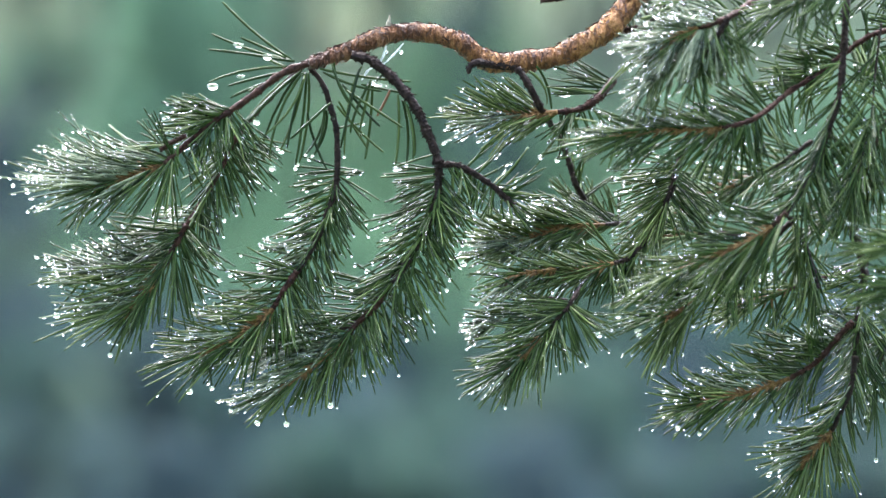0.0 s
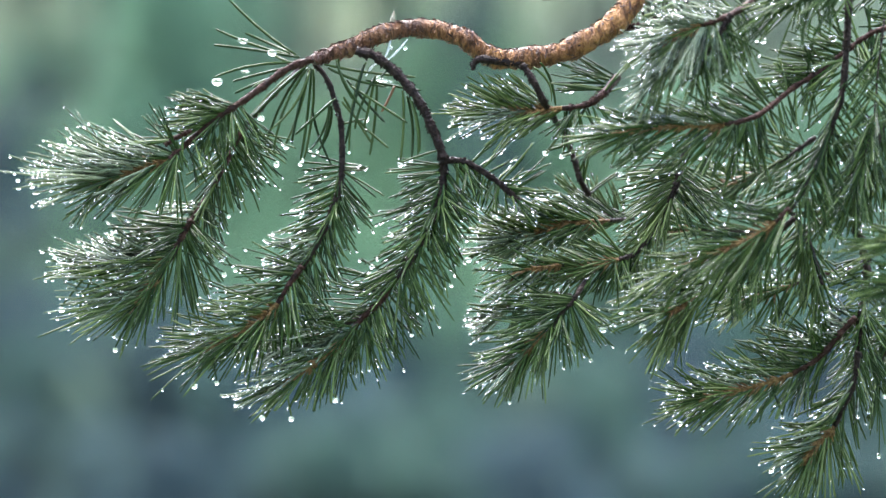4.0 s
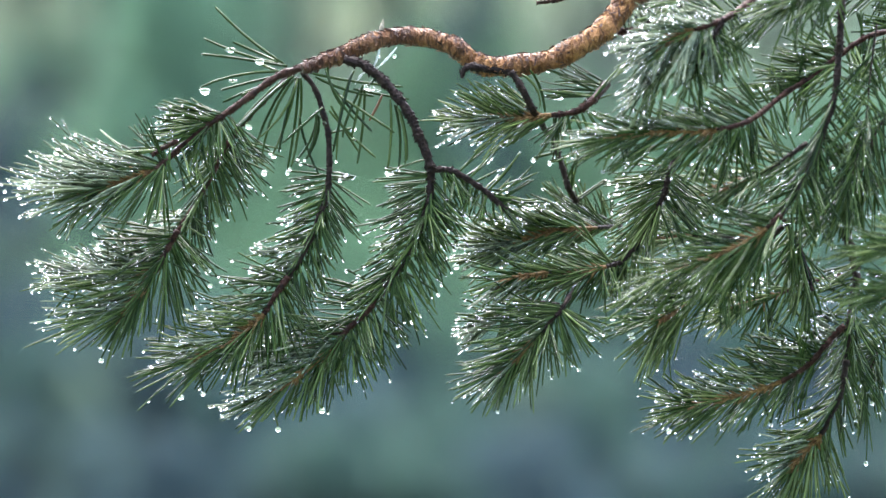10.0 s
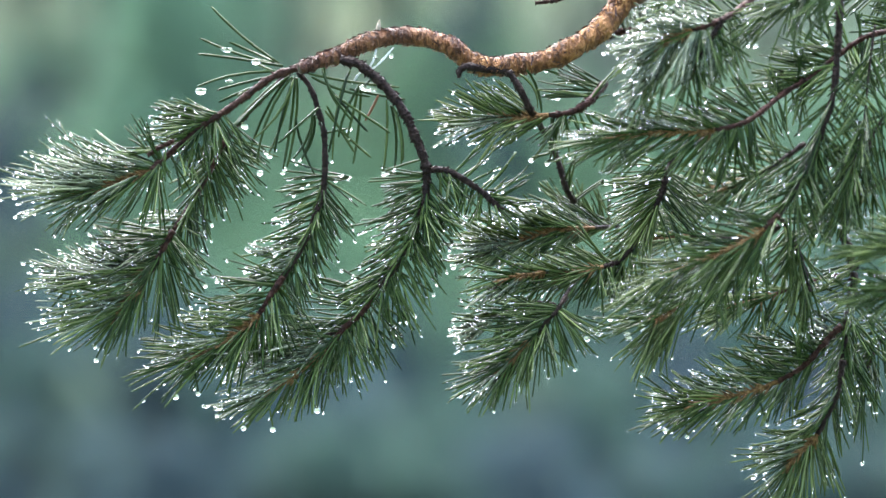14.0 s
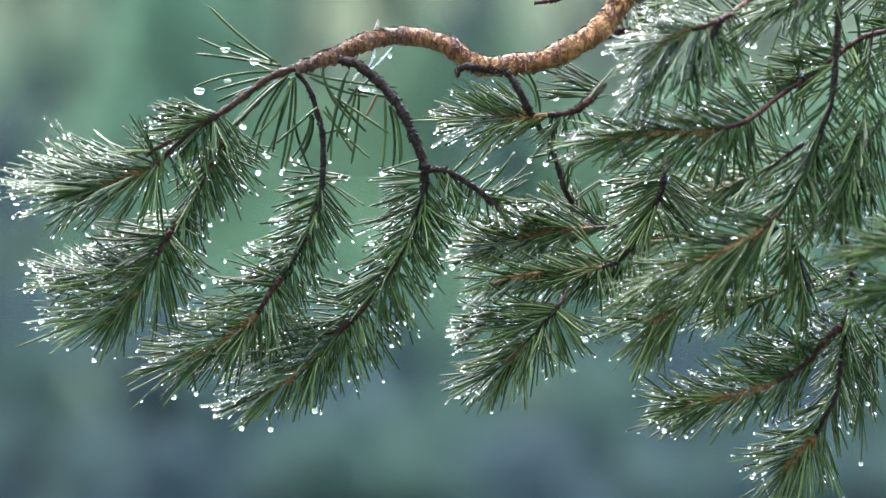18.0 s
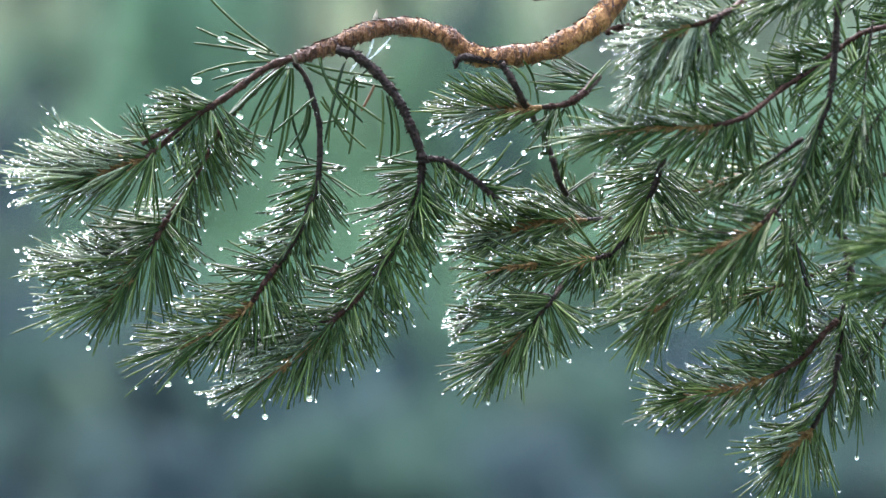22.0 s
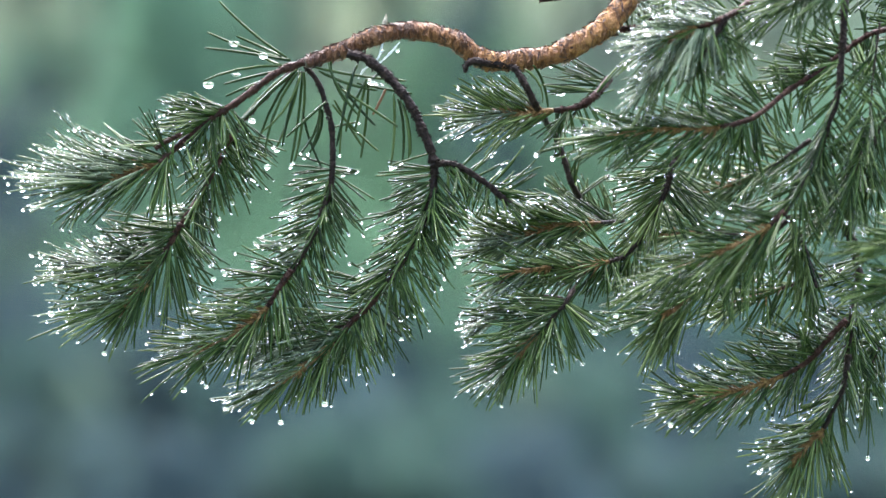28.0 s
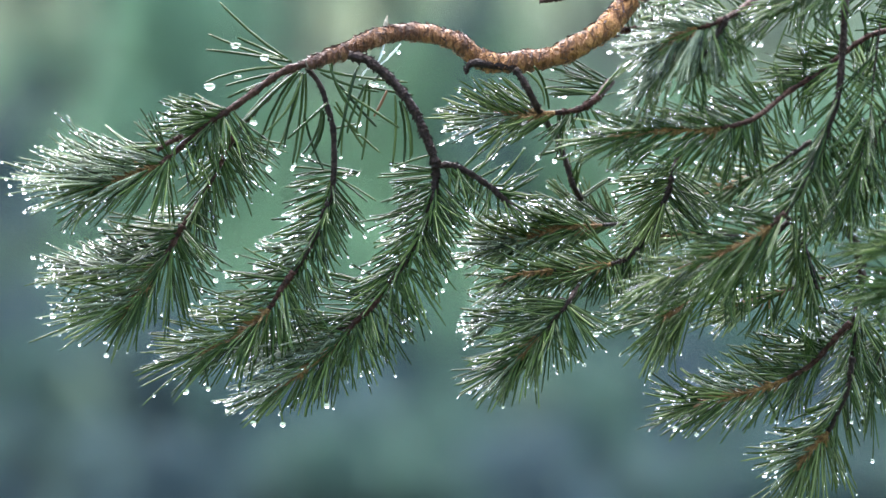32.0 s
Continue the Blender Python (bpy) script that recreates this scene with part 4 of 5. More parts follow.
# upper twigs, a little nearer than the rest
twig("inner", [(0.2775, 4.9, 1.9242), (0.2355, 4.88, 1.8885), (0.2102, 4.85, 1.8739), (0.1864, 4.85, 1.8661), (0.167, 4.85, 1.8562)], 0.0027, 0.0015,
     [(0.5, 1, 166, 200, 36, 0.040, 1.2, "mist"), (0.4, 1, 268, 226, 46, 0.041, 1.2, "mist"), (0.3, 0.8, 150, 168, 14, 0.039, 0.8, "mist"),
      (0.3, 0.7, 285, 262, 16, 0.039, 0.7, "pale"), (0.6, 1, 200, 222, 16, 0.041, 0.5, "fresh")], bark=TWIG_RED, tip_from=0.66)
twig("inner", [(0.2189, 4.85, 1.8778), (0.2124, 4.85, 1.867), (0.2016, 4.85, 1.8518), (0.1886, 4.85, 1.8259)], 0.0021, 0.0018,
     [(0.1, 0.9, 220, 250, 18, 0.037, 0.7, "pale"), (0.1, 0.8, 300, 280, 14, 0.037, 0.5, "dark"), (0.3, 1, 262, 275, 12, 0.032, 0.6, "dark")])
twig("inner", [(0.1977, 4.86, 1.8652), (0.1855, 4.86, 1.8513), (0.1725, 4.86, 1.8383), (0.1586, 4.86, 1.8261)], 0.0011, 0.0008,
     [(0.1, 1, 188, 225, 30, 0.036, 1, "mist"), (0.2, 1, 230, 265, 20, 0.035, 0.8, "pale")])
twig("inner", [(0.1351, 5.05, 1.8707), (0.1468, 5.05, 1.8748), (0.1581, 5.05, 1.8752), (0.1694, 5.05, 1.8734)], 0.0025, 0.0020,
     [(0.2, 0.9, 80, 120, 6, 0.018, 0.9, "mist")], bark=TWIG_RED)
twig("inner", [(0.1965, 4.95, 1.9212), (0.1903, 4.95, 1.8969), (0.1815, 4.95, 1.8832), (0.166, 4.95, 1.8744)], 0.0020, 0.0015,
     [(0.2, 0.8, 330, 290, 16, 0.035, 0.9, "mist"), (0.3, 1, 228, 262, 18, 0.035, 1, "mist")])
twig("inner", [(0.3352, 4.85, 1.9163), (0.3006, 4.85, 1.9037), (0.2747, 4.85, 1.8951), (0.2535, 4.85, 1.8886)], 0.0022, 0.0016,
     [(0.1, 1, 190, 222, 40, 0.051, 0.3, "dark"), (0.1, 0.7, 235, 252, 14, 0.050, 0.2, "dark"), (0.2, 0.8, 160, 180, 10, 0.035, 0.3, "dark"),
      (0.3, 0.8, 285, 262, 8, 0.041, 0.3, "dark")])
twig("inner", [(0.2212, 5, 1.9279), (0.2132, 5, 1.91), (0.2034, 5, 1.9002), (0.1877, 5, 1.894)], 0.0020, 0.0015,
     [(0.2, 1, 175, 205, 24, 0.038, 0.7, "pale"), (0.2, 1, 215, 262, 20, 0.038, 0.5, "dark"), (0.2, 1, 300, 330, 12, 0.036, 0.4, "dark")])
twig("inner", [(0.1787, 5.06, 1.89), (0.1674, 5.06, 1.8828), (0.1598, 5.06, 1.8774)], 0.0013, 0.0011,
     [(0, 1, 70, 128, 12, 0.019, 1, "mist"), (0.2, 1, 215, 250, 8, 0.020, 1, "mist")])
twig("inner", [(0.1142, 5, 1.9065), (0.0963, 5, 1.8985), (0.0767, 5, 1.8953)], 0.002, 0.0012, [], bark=TWIG_RED, label="thin red-brown dead twig")

# unseen foliage of the same tree, added to shade the inner twigs
for pts in ([(0.3863, 5.060, 1.9667), (0.3405, 5.050, 1.9572), (0.2904, 5.040, 1.9477)], [(0.4150, 5.080, 1.9406), (0.3728, 5.060, 1.9261), (0.3315, 5.050, 1.9302)], [(0.3282, 5.140, 1.9939), (0.2819, 5.130, 1.9841), (0.2306, 5.110, 1.9694)],
                                  [(0.4405, 5.060, 1.9081), (0.4028, 5.040, 1.8937), (0.3833, 5.020, 1.8661)], [(0.3166, 5.100, 1.9552), (0.2711, 5.100, 1.9506), (0.2202, 5.080, 1.9451)]):
    twig("inner", pts, 0.0026, 0.0018, [(0.1, 1, 150, 185, 60, 0.05, 0.2, "dark"), (0.1, 1, 240, 205, 60, 0.05, 0.2, "dark"), (0.1, 0.9, 60, 120, 40, 0.05, 0.2, "dark")])


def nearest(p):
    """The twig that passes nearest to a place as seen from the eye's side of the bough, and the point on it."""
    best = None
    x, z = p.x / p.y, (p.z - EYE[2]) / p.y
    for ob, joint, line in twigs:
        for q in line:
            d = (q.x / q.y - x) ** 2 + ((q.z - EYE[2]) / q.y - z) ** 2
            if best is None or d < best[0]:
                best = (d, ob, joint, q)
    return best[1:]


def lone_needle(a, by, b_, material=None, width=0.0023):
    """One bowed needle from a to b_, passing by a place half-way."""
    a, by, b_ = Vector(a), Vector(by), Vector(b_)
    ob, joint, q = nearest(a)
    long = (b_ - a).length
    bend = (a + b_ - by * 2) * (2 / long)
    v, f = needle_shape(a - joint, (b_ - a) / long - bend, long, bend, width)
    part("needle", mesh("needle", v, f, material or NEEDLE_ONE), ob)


# the long needles round the limb's end
for a, by, b_ in (((-0.1195, 4.980, 1.8497), (-0.1460, 4.975, 1.8682), (-0.1731, 4.975, 1.8939)),
                 ((-0.1164, 4.980, 1.8479), (-0.1495, 4.987, 1.8561), (-0.1824, 4.987, 1.8695)),
                 ((-0.1239, 4.980, 1.8506), (-0.1400, 4.999, 1.8583), (-0.1596, 4.999, 1.8668)),
                 ((-0.1164, 4.980, 1.8470), (-0.1502, 4.981, 1.8528), (-0.1839, 4.981, 1.8568)),
                 ((-0.1239, 4.980, 1.8435), (-0.1354, 4.993, 1.8483), (-0.1434, 4.993, 1.8541)),
                 ((-0.1137, 4.980, 1.8430), (-0.1526, 4.975, 1.8407), (-0.1846, 4.975, 1.8305)),
                 ((-0.1208, 4.980, 1.8399), (-0.1441, 4.987, 1.8352), (-0.1690, 4.987, 1.8285)),
                 ((-0.1341, 4.980, 1.8324), (-0.1498, 4.999, 1.8275), (-0.1676, 4.999, 1.8195)),
                 ((-0.1395, 4.980, 1.8293), (-0.1475, 4.981, 1.8266), (-0.1528, 4.981, 1.8235)),
                 ((-0.1119, 4.980, 1.8412), (-0.1363, 4.993, 1.8225), (-0.1603, 4.993, 1.7949))):
    lone_needle(a, by, b_)
for a, by, b_ in (((-0.1106, 4.980, 1.8408), (-0.1322, 4.975, 1.8220), (-0.1526, 4.975, 1.8007)),
                 ((-0.1128, 4.980, 1.8399), (-0.1397, 4.987, 1.8161), (-0.1646, 4.987, 1.7894)),
                 ((-0.1115, 4.980, 1.8399), (-0.1311, 4.999, 1.8119), (-0.1445, 4.999, 1.7745)),
                 ((-0.1097, 4.980, 1.8390), (-0.1279, 4.981, 1.8088), (-0.1364, 4.981, 1.7733)),
                 ((-0.1093, 4.980, 1.8381), (-0.1158, 4.993, 1.8091), (-0.1278, 4.993, 1.7788)),
                 ((-0.1084, 4.980, 1.8372), (-0.1189, 4.975, 1.8114), (-0.1393, 4.975, 1.7901)),
                 ((-0.1070, 4.980, 1.8381), (-0.1103, 4.987, 1.8027), (-0.1161, 4.987, 1.7663)),
                 ((-0.1057, 4.980, 1.8381), (-0.1066, 4.999, 1.8052), (-0.1133, 4.999, 1.7682)),
                 ((-0.1079, 4.980, 1.8390), (-0.1173, 4.981, 1.8071), (-0.1226, 4.981, 1.7795)),
                 ((-0.1066, 4.980, 1.8070), (-0.1015, 4.993, 1.7851), (-0.0913, 4.993, 1.7623))):
    lone_needle(a, by, b_)
for a, by, b_ in (((-0.0884, 4.980, 1.8150), (-0.1029, 4.975, 1.8016), (-0.1198, 4.975, 1.7865)),
                 ((-0.0928, 4.980, 1.8106), (-0.0970, 4.987, 1.7916), (-0.1085, 4.987, 1.7743)),
                 ((-0.0915, 4.980, 1.8088), (-0.0936, 4.999, 1.7905), (-0.1030, 4.999, 1.7731)),
                 ((-0.0937, 4.980, 1.8124), (-0.0942, 4.981, 1.7946), (-0.0995, 4.981, 1.7795)),
                 ((-0.0853, 4.980, 1.8461), (-0.0837, 4.993, 1.8332), (-0.0748, 4.993, 1.8153)),
                 ((-0.0871, 4.980, 1.8452), (-0.0790, 4.975, 1.8247), (-0.0639, 4.975, 1.8043)),
                 ((-0.0968, 4.980, 1.8417), (-0.0641, 4.987, 1.8357), (-0.0254, 4.987, 1.8317)),
                 ((-0.0640, 4.980, 1.8293), (-0.0428, 4.999, 1.8253), (-0.0210, 4.999, 1.8217)),
                 ((-0.0942, 4.980, 1.8390), (-0.0720, 4.981, 1.8293), (-0.0480, 4.981, 1.8239)),
                 ((-0.0640, 4.980, 1.8435), (-0.0739, 4.993, 1.8162), (-0.0779, 4.993, 1.7735))):
    lone_needle(a, by, b_)
for a, by, b_ in (((-0.0657, 4.980, 1.8417), (-0.0719, 4.975, 1.8176), (-0.0803, 4.975, 1.7794)),
                 ((-0.0569, 4.980, 1.8328), (-0.0614, 4.987, 1.8116), (-0.0658, 4.987, 1.7930)),
                 ((-0.0555, 4.980, 1.8328), (-0.0571, 4.999, 1.8021), (-0.0615, 4.999, 1.7709)),
                 ((-0.0577, 4.980, 1.8310), (-0.0684, 4.981, 1.8088), (-0.0729, 4.981, 1.7911)),
                 ((-0.0831, 4.980, 1.8124), (-0.0659, 4.993, 1.7931), (-0.0468, 4.993, 1.7762)),
                 ((-0.0764, 4.980, 1.8248), (-0.0532, 4.975, 1.8096), (-0.0319, 4.975, 1.7954)),
                 ((-0.0791, 4.980, 1.8293), (-0.0649, 4.987, 1.8125), (-0.0498, 4.987, 1.7965)),
                 ((-0.0817, 4.980, 1.8159), (-0.0713, 4.999, 1.7976), (-0.0597, 4.999, 1.7798)),
                 ((-0.0355, 4.980, 1.8213), (-0.0347, 4.981, 1.7946), (-0.0373, 4.981, 1.7662)),
                 ((-0.0320, 4.980, 1.8168), (-0.0276, 4.993, 1.7931), (-0.0289, 4.993, 1.7664))):
    lone_needle(a, by, b_)
for a, by, b_ in (((-0.0302, 4.980, 1.8159), (-0.0240, 4.975, 1.7936), (-0.0235, 4.975, 1.7706)),
                 ((-0.0284, 4.980, 1.8133), (-0.0231, 4.987, 1.7930), (-0.0222, 4.987, 1.7734)),
                 ((0.0737, 4.980, 1.8435), (0.0820, 4.999, 1.8297), (0.0856, 4.999, 1.8110)),
                 ((0.0675, 4.980, 1.8399), (0.0791, 4.981, 1.8284), (0.0817, 4.981, 1.8133))):
    lone_needle(a, by, b_)
lone_needle((-0.0418, 4.985, 1.8249), (-0.0462, 4.985, 1.8152), (-0.0520, 4.985, 1.8045), NEEDLE_DRY)


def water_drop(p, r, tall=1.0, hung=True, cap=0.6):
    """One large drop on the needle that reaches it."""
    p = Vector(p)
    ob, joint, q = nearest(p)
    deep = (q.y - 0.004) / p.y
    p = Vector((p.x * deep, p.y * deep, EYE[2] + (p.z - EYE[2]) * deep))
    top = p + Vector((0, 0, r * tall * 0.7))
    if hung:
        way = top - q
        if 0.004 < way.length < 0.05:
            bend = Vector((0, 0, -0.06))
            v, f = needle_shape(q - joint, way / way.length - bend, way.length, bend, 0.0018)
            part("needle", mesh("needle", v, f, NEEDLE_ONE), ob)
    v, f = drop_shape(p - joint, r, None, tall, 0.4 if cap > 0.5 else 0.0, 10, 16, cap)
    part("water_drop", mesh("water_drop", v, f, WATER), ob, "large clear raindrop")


UNIT = 0.00034
for p, r, tall in (((-0.1812, 4.980, 1.8290), 13, 0.95), ((-0.1608, 4.980, 1.8611), 13, 0.7), ((-0.1381, 4.980, 1.8519), 11, 1.0), ((-0.1590, 4.980, 1.8362), 11, 0.55)):
    water_drop(p, r * UNIT, tall, False, 0.3)
for p, r, tall in (((-0.0444, 4.990, 1.8552), 5, 1.2), ((-0.0330, 4.990, 1.8556), 5, 1.2), ((-0.0542, 4.985, 1.8312), 7, 1.0), ((-0.0490, 4.985, 1.8296), 5, 0.9), ((-0.0445, 4.985, 1.8290), 5, 0.7)):
    water_drop(p, r * UNIT, tall, False, 0.7)
for p, r in (((-0.1481, 5.000, 1.8008), 6), ((-0.1351, 5.000, 1.7642), 7), ((-0.1726, 5.000, 1.7227), 5), ((-0.1302, 5.000, 1.7798), 5), ((-0.1164, 5.000, 1.7638), 5), ((-0.1561, 5.000, 1.7495), 6), ((-0.1445, 5.000, 1.7531), 5), ((-0.1623, 5.000, 1.7352), 5), ((-0.0526, 5.000, 1.8307), 7), ((-0.0874, 5.000, 1.8030), 5), ((-0.0651, 5.000, 1.7977), 5)):
    water_drop(p, r * UNIT, 1.1)
for p, r in (((-0.0887, 5.000, 1.5769), 7), ((-0.1235, 5.000, 1.5622), 7), ((-0.2627, 5.000, 1.6166), 6), ((-0.2002, 5.000, 1.5881), 8), ((-0.1824, 5.000, 1.5903), 6), ((-0.0120, 5.000, 1.6514), 6), ((-0.0183, 5.000, 1.6465), 5), ((-0.0285, 5.000, 1.6282), 5), ((0.0027, 5.000, 1.6679), 5), ((0.0161, 5.000, 1.6889), 8),
             ((-0.0598, 5.000, 1.6826), 7), ((-0.0450, 5.000, 1.7085), 7), ((-0.0375, 5.000, 1.7633), 6), ((0.0772, 5.000, 1.7727), 5), ((0.0896, 5.000, 1.7700), 5), ((-0.1677, 5.000, 1.5729), 5)):
    water_drop(p, r * UNIT, 1.05)
for p, r in (((0.1365, 5.000, 1.7557), 7), ((0.1231, 5.000, 1.6327), 8), ((0.1552, 5.000, 1.6322), 8), ((0.1663, 5.000, 1.6393), 6), ((0.1655, 5.000, 1.6023), 5), ((0.1855, 5.000, 1.5591), 7), ((0.2025, 5.000, 1.5542), 5), ((0.2926, 5.000, 1.6336), 10),
             ((0.2658, 5.000, 1.5640), 5), ((0.3461, 5.000, 1.5809), 6), ((0.3452, 5.000, 1.6068), 6), ((0.2769, 5.000, 1.5591), 5), ((0.2872, 5.000, 1.5127), 5), ((0.1133, 5.000, 1.6081), 5), ((0.0999, 5.000, 1.6126), 5)):
    water_drop(p, r * UNIT, 1.05)
for p, r in (((-0.1619, 5.000, 1.5738), 6), ((-0.1467, 5.000, 1.5631), 7), ((-0.3282, 5.000, 1.7459), 7), ((-0.3394, 5.000, 1.7504), 5), ((-0.3104, 5.000, 1.6893), 5), ((-0.1766, 5.000, 1.6759), 6), ((-0.1677, 5.000, 1.6795), 6), ((-0.1779, 5.000, 1.6871), 5), ((-0.1802, 5.000, 1.6572), 6), ((-0.1837, 5.000, 1.6090), 8), ((-0.3050, 5.000, 1.6483), 8), ((-0.2926, 5.000, 1.6425), 6), ((-0.3006, 5.000, 1.6759), 7), ((-0.2569, 5.000, 1.7062), 7)):
    water_drop(p, r * UNIT, 1.0)
for p, r in (((0.1617, 4.900, 1.6436), 8), ((0.1761, 4.900, 1.6436), 8), ((0.1508, 4.900, 1.6371), 9), ((0.1355, 4.900, 1.6484), 7), ((0.0826, 4.900, 1.6747), 9), ((0.0734, 4.900, 1.7367), 9), ((0.0983, 4.920, 1.6873), 6), ((0.1884, 4.900, 1.6567), 7),
             ((0.2386, 4.900, 1.6764), 7), ((0.2299, 4.900, 1.6611), 8), ((0.2923, 4.920, 1.6478), 7), ((0.2009, 4.940, 1.5903), 6), ((0.2406, 4.940, 1.5947), 7), ((-0.0855, 4.940, 1.6123), 6), ((-0.1472, 4.940, 1.6255), 7), ((0.2037, 4.900, 1.7988), 8)):
    water_drop(p, r * UNIT, 0.9, False)

for p, r in (((0.2591, 5, 1.8320), 9), ((0.2645, 5, 1.8351), 7), ((0.2546, 5, 1.8280), 7), ((0.2729, 5, 1.8418), 8), ((0.2868, 5, 1.8574), 9),
             ((0.2810, 5, 1.8579), 7), ((0.3059, 5, 1.8646), 10), ((0.3108, 5, 1.8806), 9), ((0.3064, 5, 1.8837), 8), ((0.2506, 5, 1.8628), 9),
             ((0.2453, 5, 1.8632), 7), ((0.2475, 5, 1.8516), 7), ((0.2573, 5, 1.8806), 8), ((0.2480, 5, 1.8744), 6)):
    water_drop(p, r * UNIT, 0.85)
for p, r in (((0.2836, 5, 1.8472), 6), ((0.2970, 5, 1.8485), 8), ((0.2297, 5, 1.8507), 8), ((0.2239, 5, 1.8481), 7), ((0.2332, 5, 1.8530), 6),
             ((0.1904, 5, 1.8329), 8), ((0.2216, 5, 1.8351), 9), ((0.1989, 5, 1.8820), 9), ((0.2132, 5, 1.8846), 8), ((0.1463, 5, 1.7718), 9),
             ((0.1498, 5, 1.7727), 6), ((0.2279, 5, 1.7763), 10), ((0.2145, 5, 1.7990), 8), ((0.1342, 5, 1.7562), 8)):
    water_drop(p, r * UNIT, 0.85)
for p, r in (((0.1307, 5, 1.7629), 6), ((0.0772, 5, 1.7731), 8), ((0.0901, 5, 1.7709), 7), ((0.3327, 5, 1.8342), 7), ((0.3363, 5, 1.7843), 7),
             ((0.3398, 5, 1.6773), 9), ((0.3461, 5, 1.6670), 10), ((0.2925, 5, 1.6344), 11), ((0.2979, 5, 1.6367), 9), ((0.2890, 5, 1.6336), 7),
             ((0.2729, 5, 1.6291), 8), ((0.2756, 5, 1.6202), 7), ((0.2680, 5, 1.6327), 6)):
    water_drop(p, r * UNIT, 0.85)


for p, r in (((-0.1432, 5, 1.7745), 5), ((-0.1275, 5, 1.7776), 7), ((-0.1151, 5, 1.7669), 6), ((-0.1084, 5, 1.7749), 4), ((-0.1030, 5, 1.7740), 4), ((-0.0375, 5, 1.7638), 7), ((-0.0290, 5, 1.7664), 5), ((-0.0642, 5, 1.7905), 5), ((-0.1347, 5, 1.7642), 8), ((-0.1467, 5, 1.8003), 7), ((-0.0638, 5, 1.7994), 6), ((-0.0780, 5, 1.7731), 4)):
    water_drop(p, r * UNIT, 1.05, False)

lone_needle((0.3256, 5.000, 1.5890), (0.3253, 5.000, 1.5780), (0.3251, 5.000, 1.5675), SILK, 0.0007)
water_drop((0.3251, 5.000, 1.5644), 5 * UNIT, 1.1, False)
lone_needle((0.2640, 5.000, 1.5274), (0.2668, 5.000, 1.5160), (0.2711, 5.000, 1.5051), SILK, 0.0007)

# ---- the wind: each bough sways in two slow ways of its own ----
SWAY = {
    "outer": (((0.991, -0.343, -1.146), (-0.008, -0.078, -0.103)),
           ((-0.003, 0.115, 0.532), (0.971, -0.417, -0.96))),
    "low": (((1.062, -1.087, -2.238), (-0.057, 0.214, 0.016)),
           ((0.092, -0.032, 0.718), (1.107, -0.965, -1.444))),
    "mid": (((0.998, -0.217, -0.149), (0.07, -0.519, 0.175)),
           ((0.002, 0.017, -0.045), (0.995, -0.003, -0.073))),
    "cross": (((0.999, -0.742, -1.103), (0.003, 0.202, 0.067)),
           ((0.087, -0.071, 0.089), (0.894, -0.522, -0.436))),
    "inner": (((1.003, 0.535, -1.615), (-0.022, 0.122, -0.101)),
           ((-0.055, 0.058, 0.481), (0.995, 0.47, -1.401))),
}

def drift(p, way, side, lift):
    """How far a place of the bough is carried, in metres."""
    x, z = p.x * 5.0 / p.y, (p.z - 1.7) * 5.0 / p.y
    move = [side * (a[0] + a[1] * x + a[2] * z) + lift * (b_[0] + b_[1] * x + b_[2] * z) for a, b_ in zip(*SWAY[way])]
    return Vector((move[0], 0, move[1])) * (0.001 * p.y / 5.0)


def swung(joint, end, way, side, lift):
    a, b_ = joint + drift(joint, way, side, lift), end + drift(end, way, side, lift)
    was, now = end - joint, b_ - a
    turn = math.atan2(was.z, was.x) - math.atan2(now.z, now.x)
    turn = (turn + math.pi) % (2 * math.pi) - math.pi
    return Matrix.Translation(a - BASE) @ Matrix.Rotation(turn, 4, "Y")


def swing(way, rows):
    for ob, joint, end, own in moving:
        if own == way:
            walk(ob, [(t, swung(joint, end, way, side, lift)) for t, side, lift in rows])


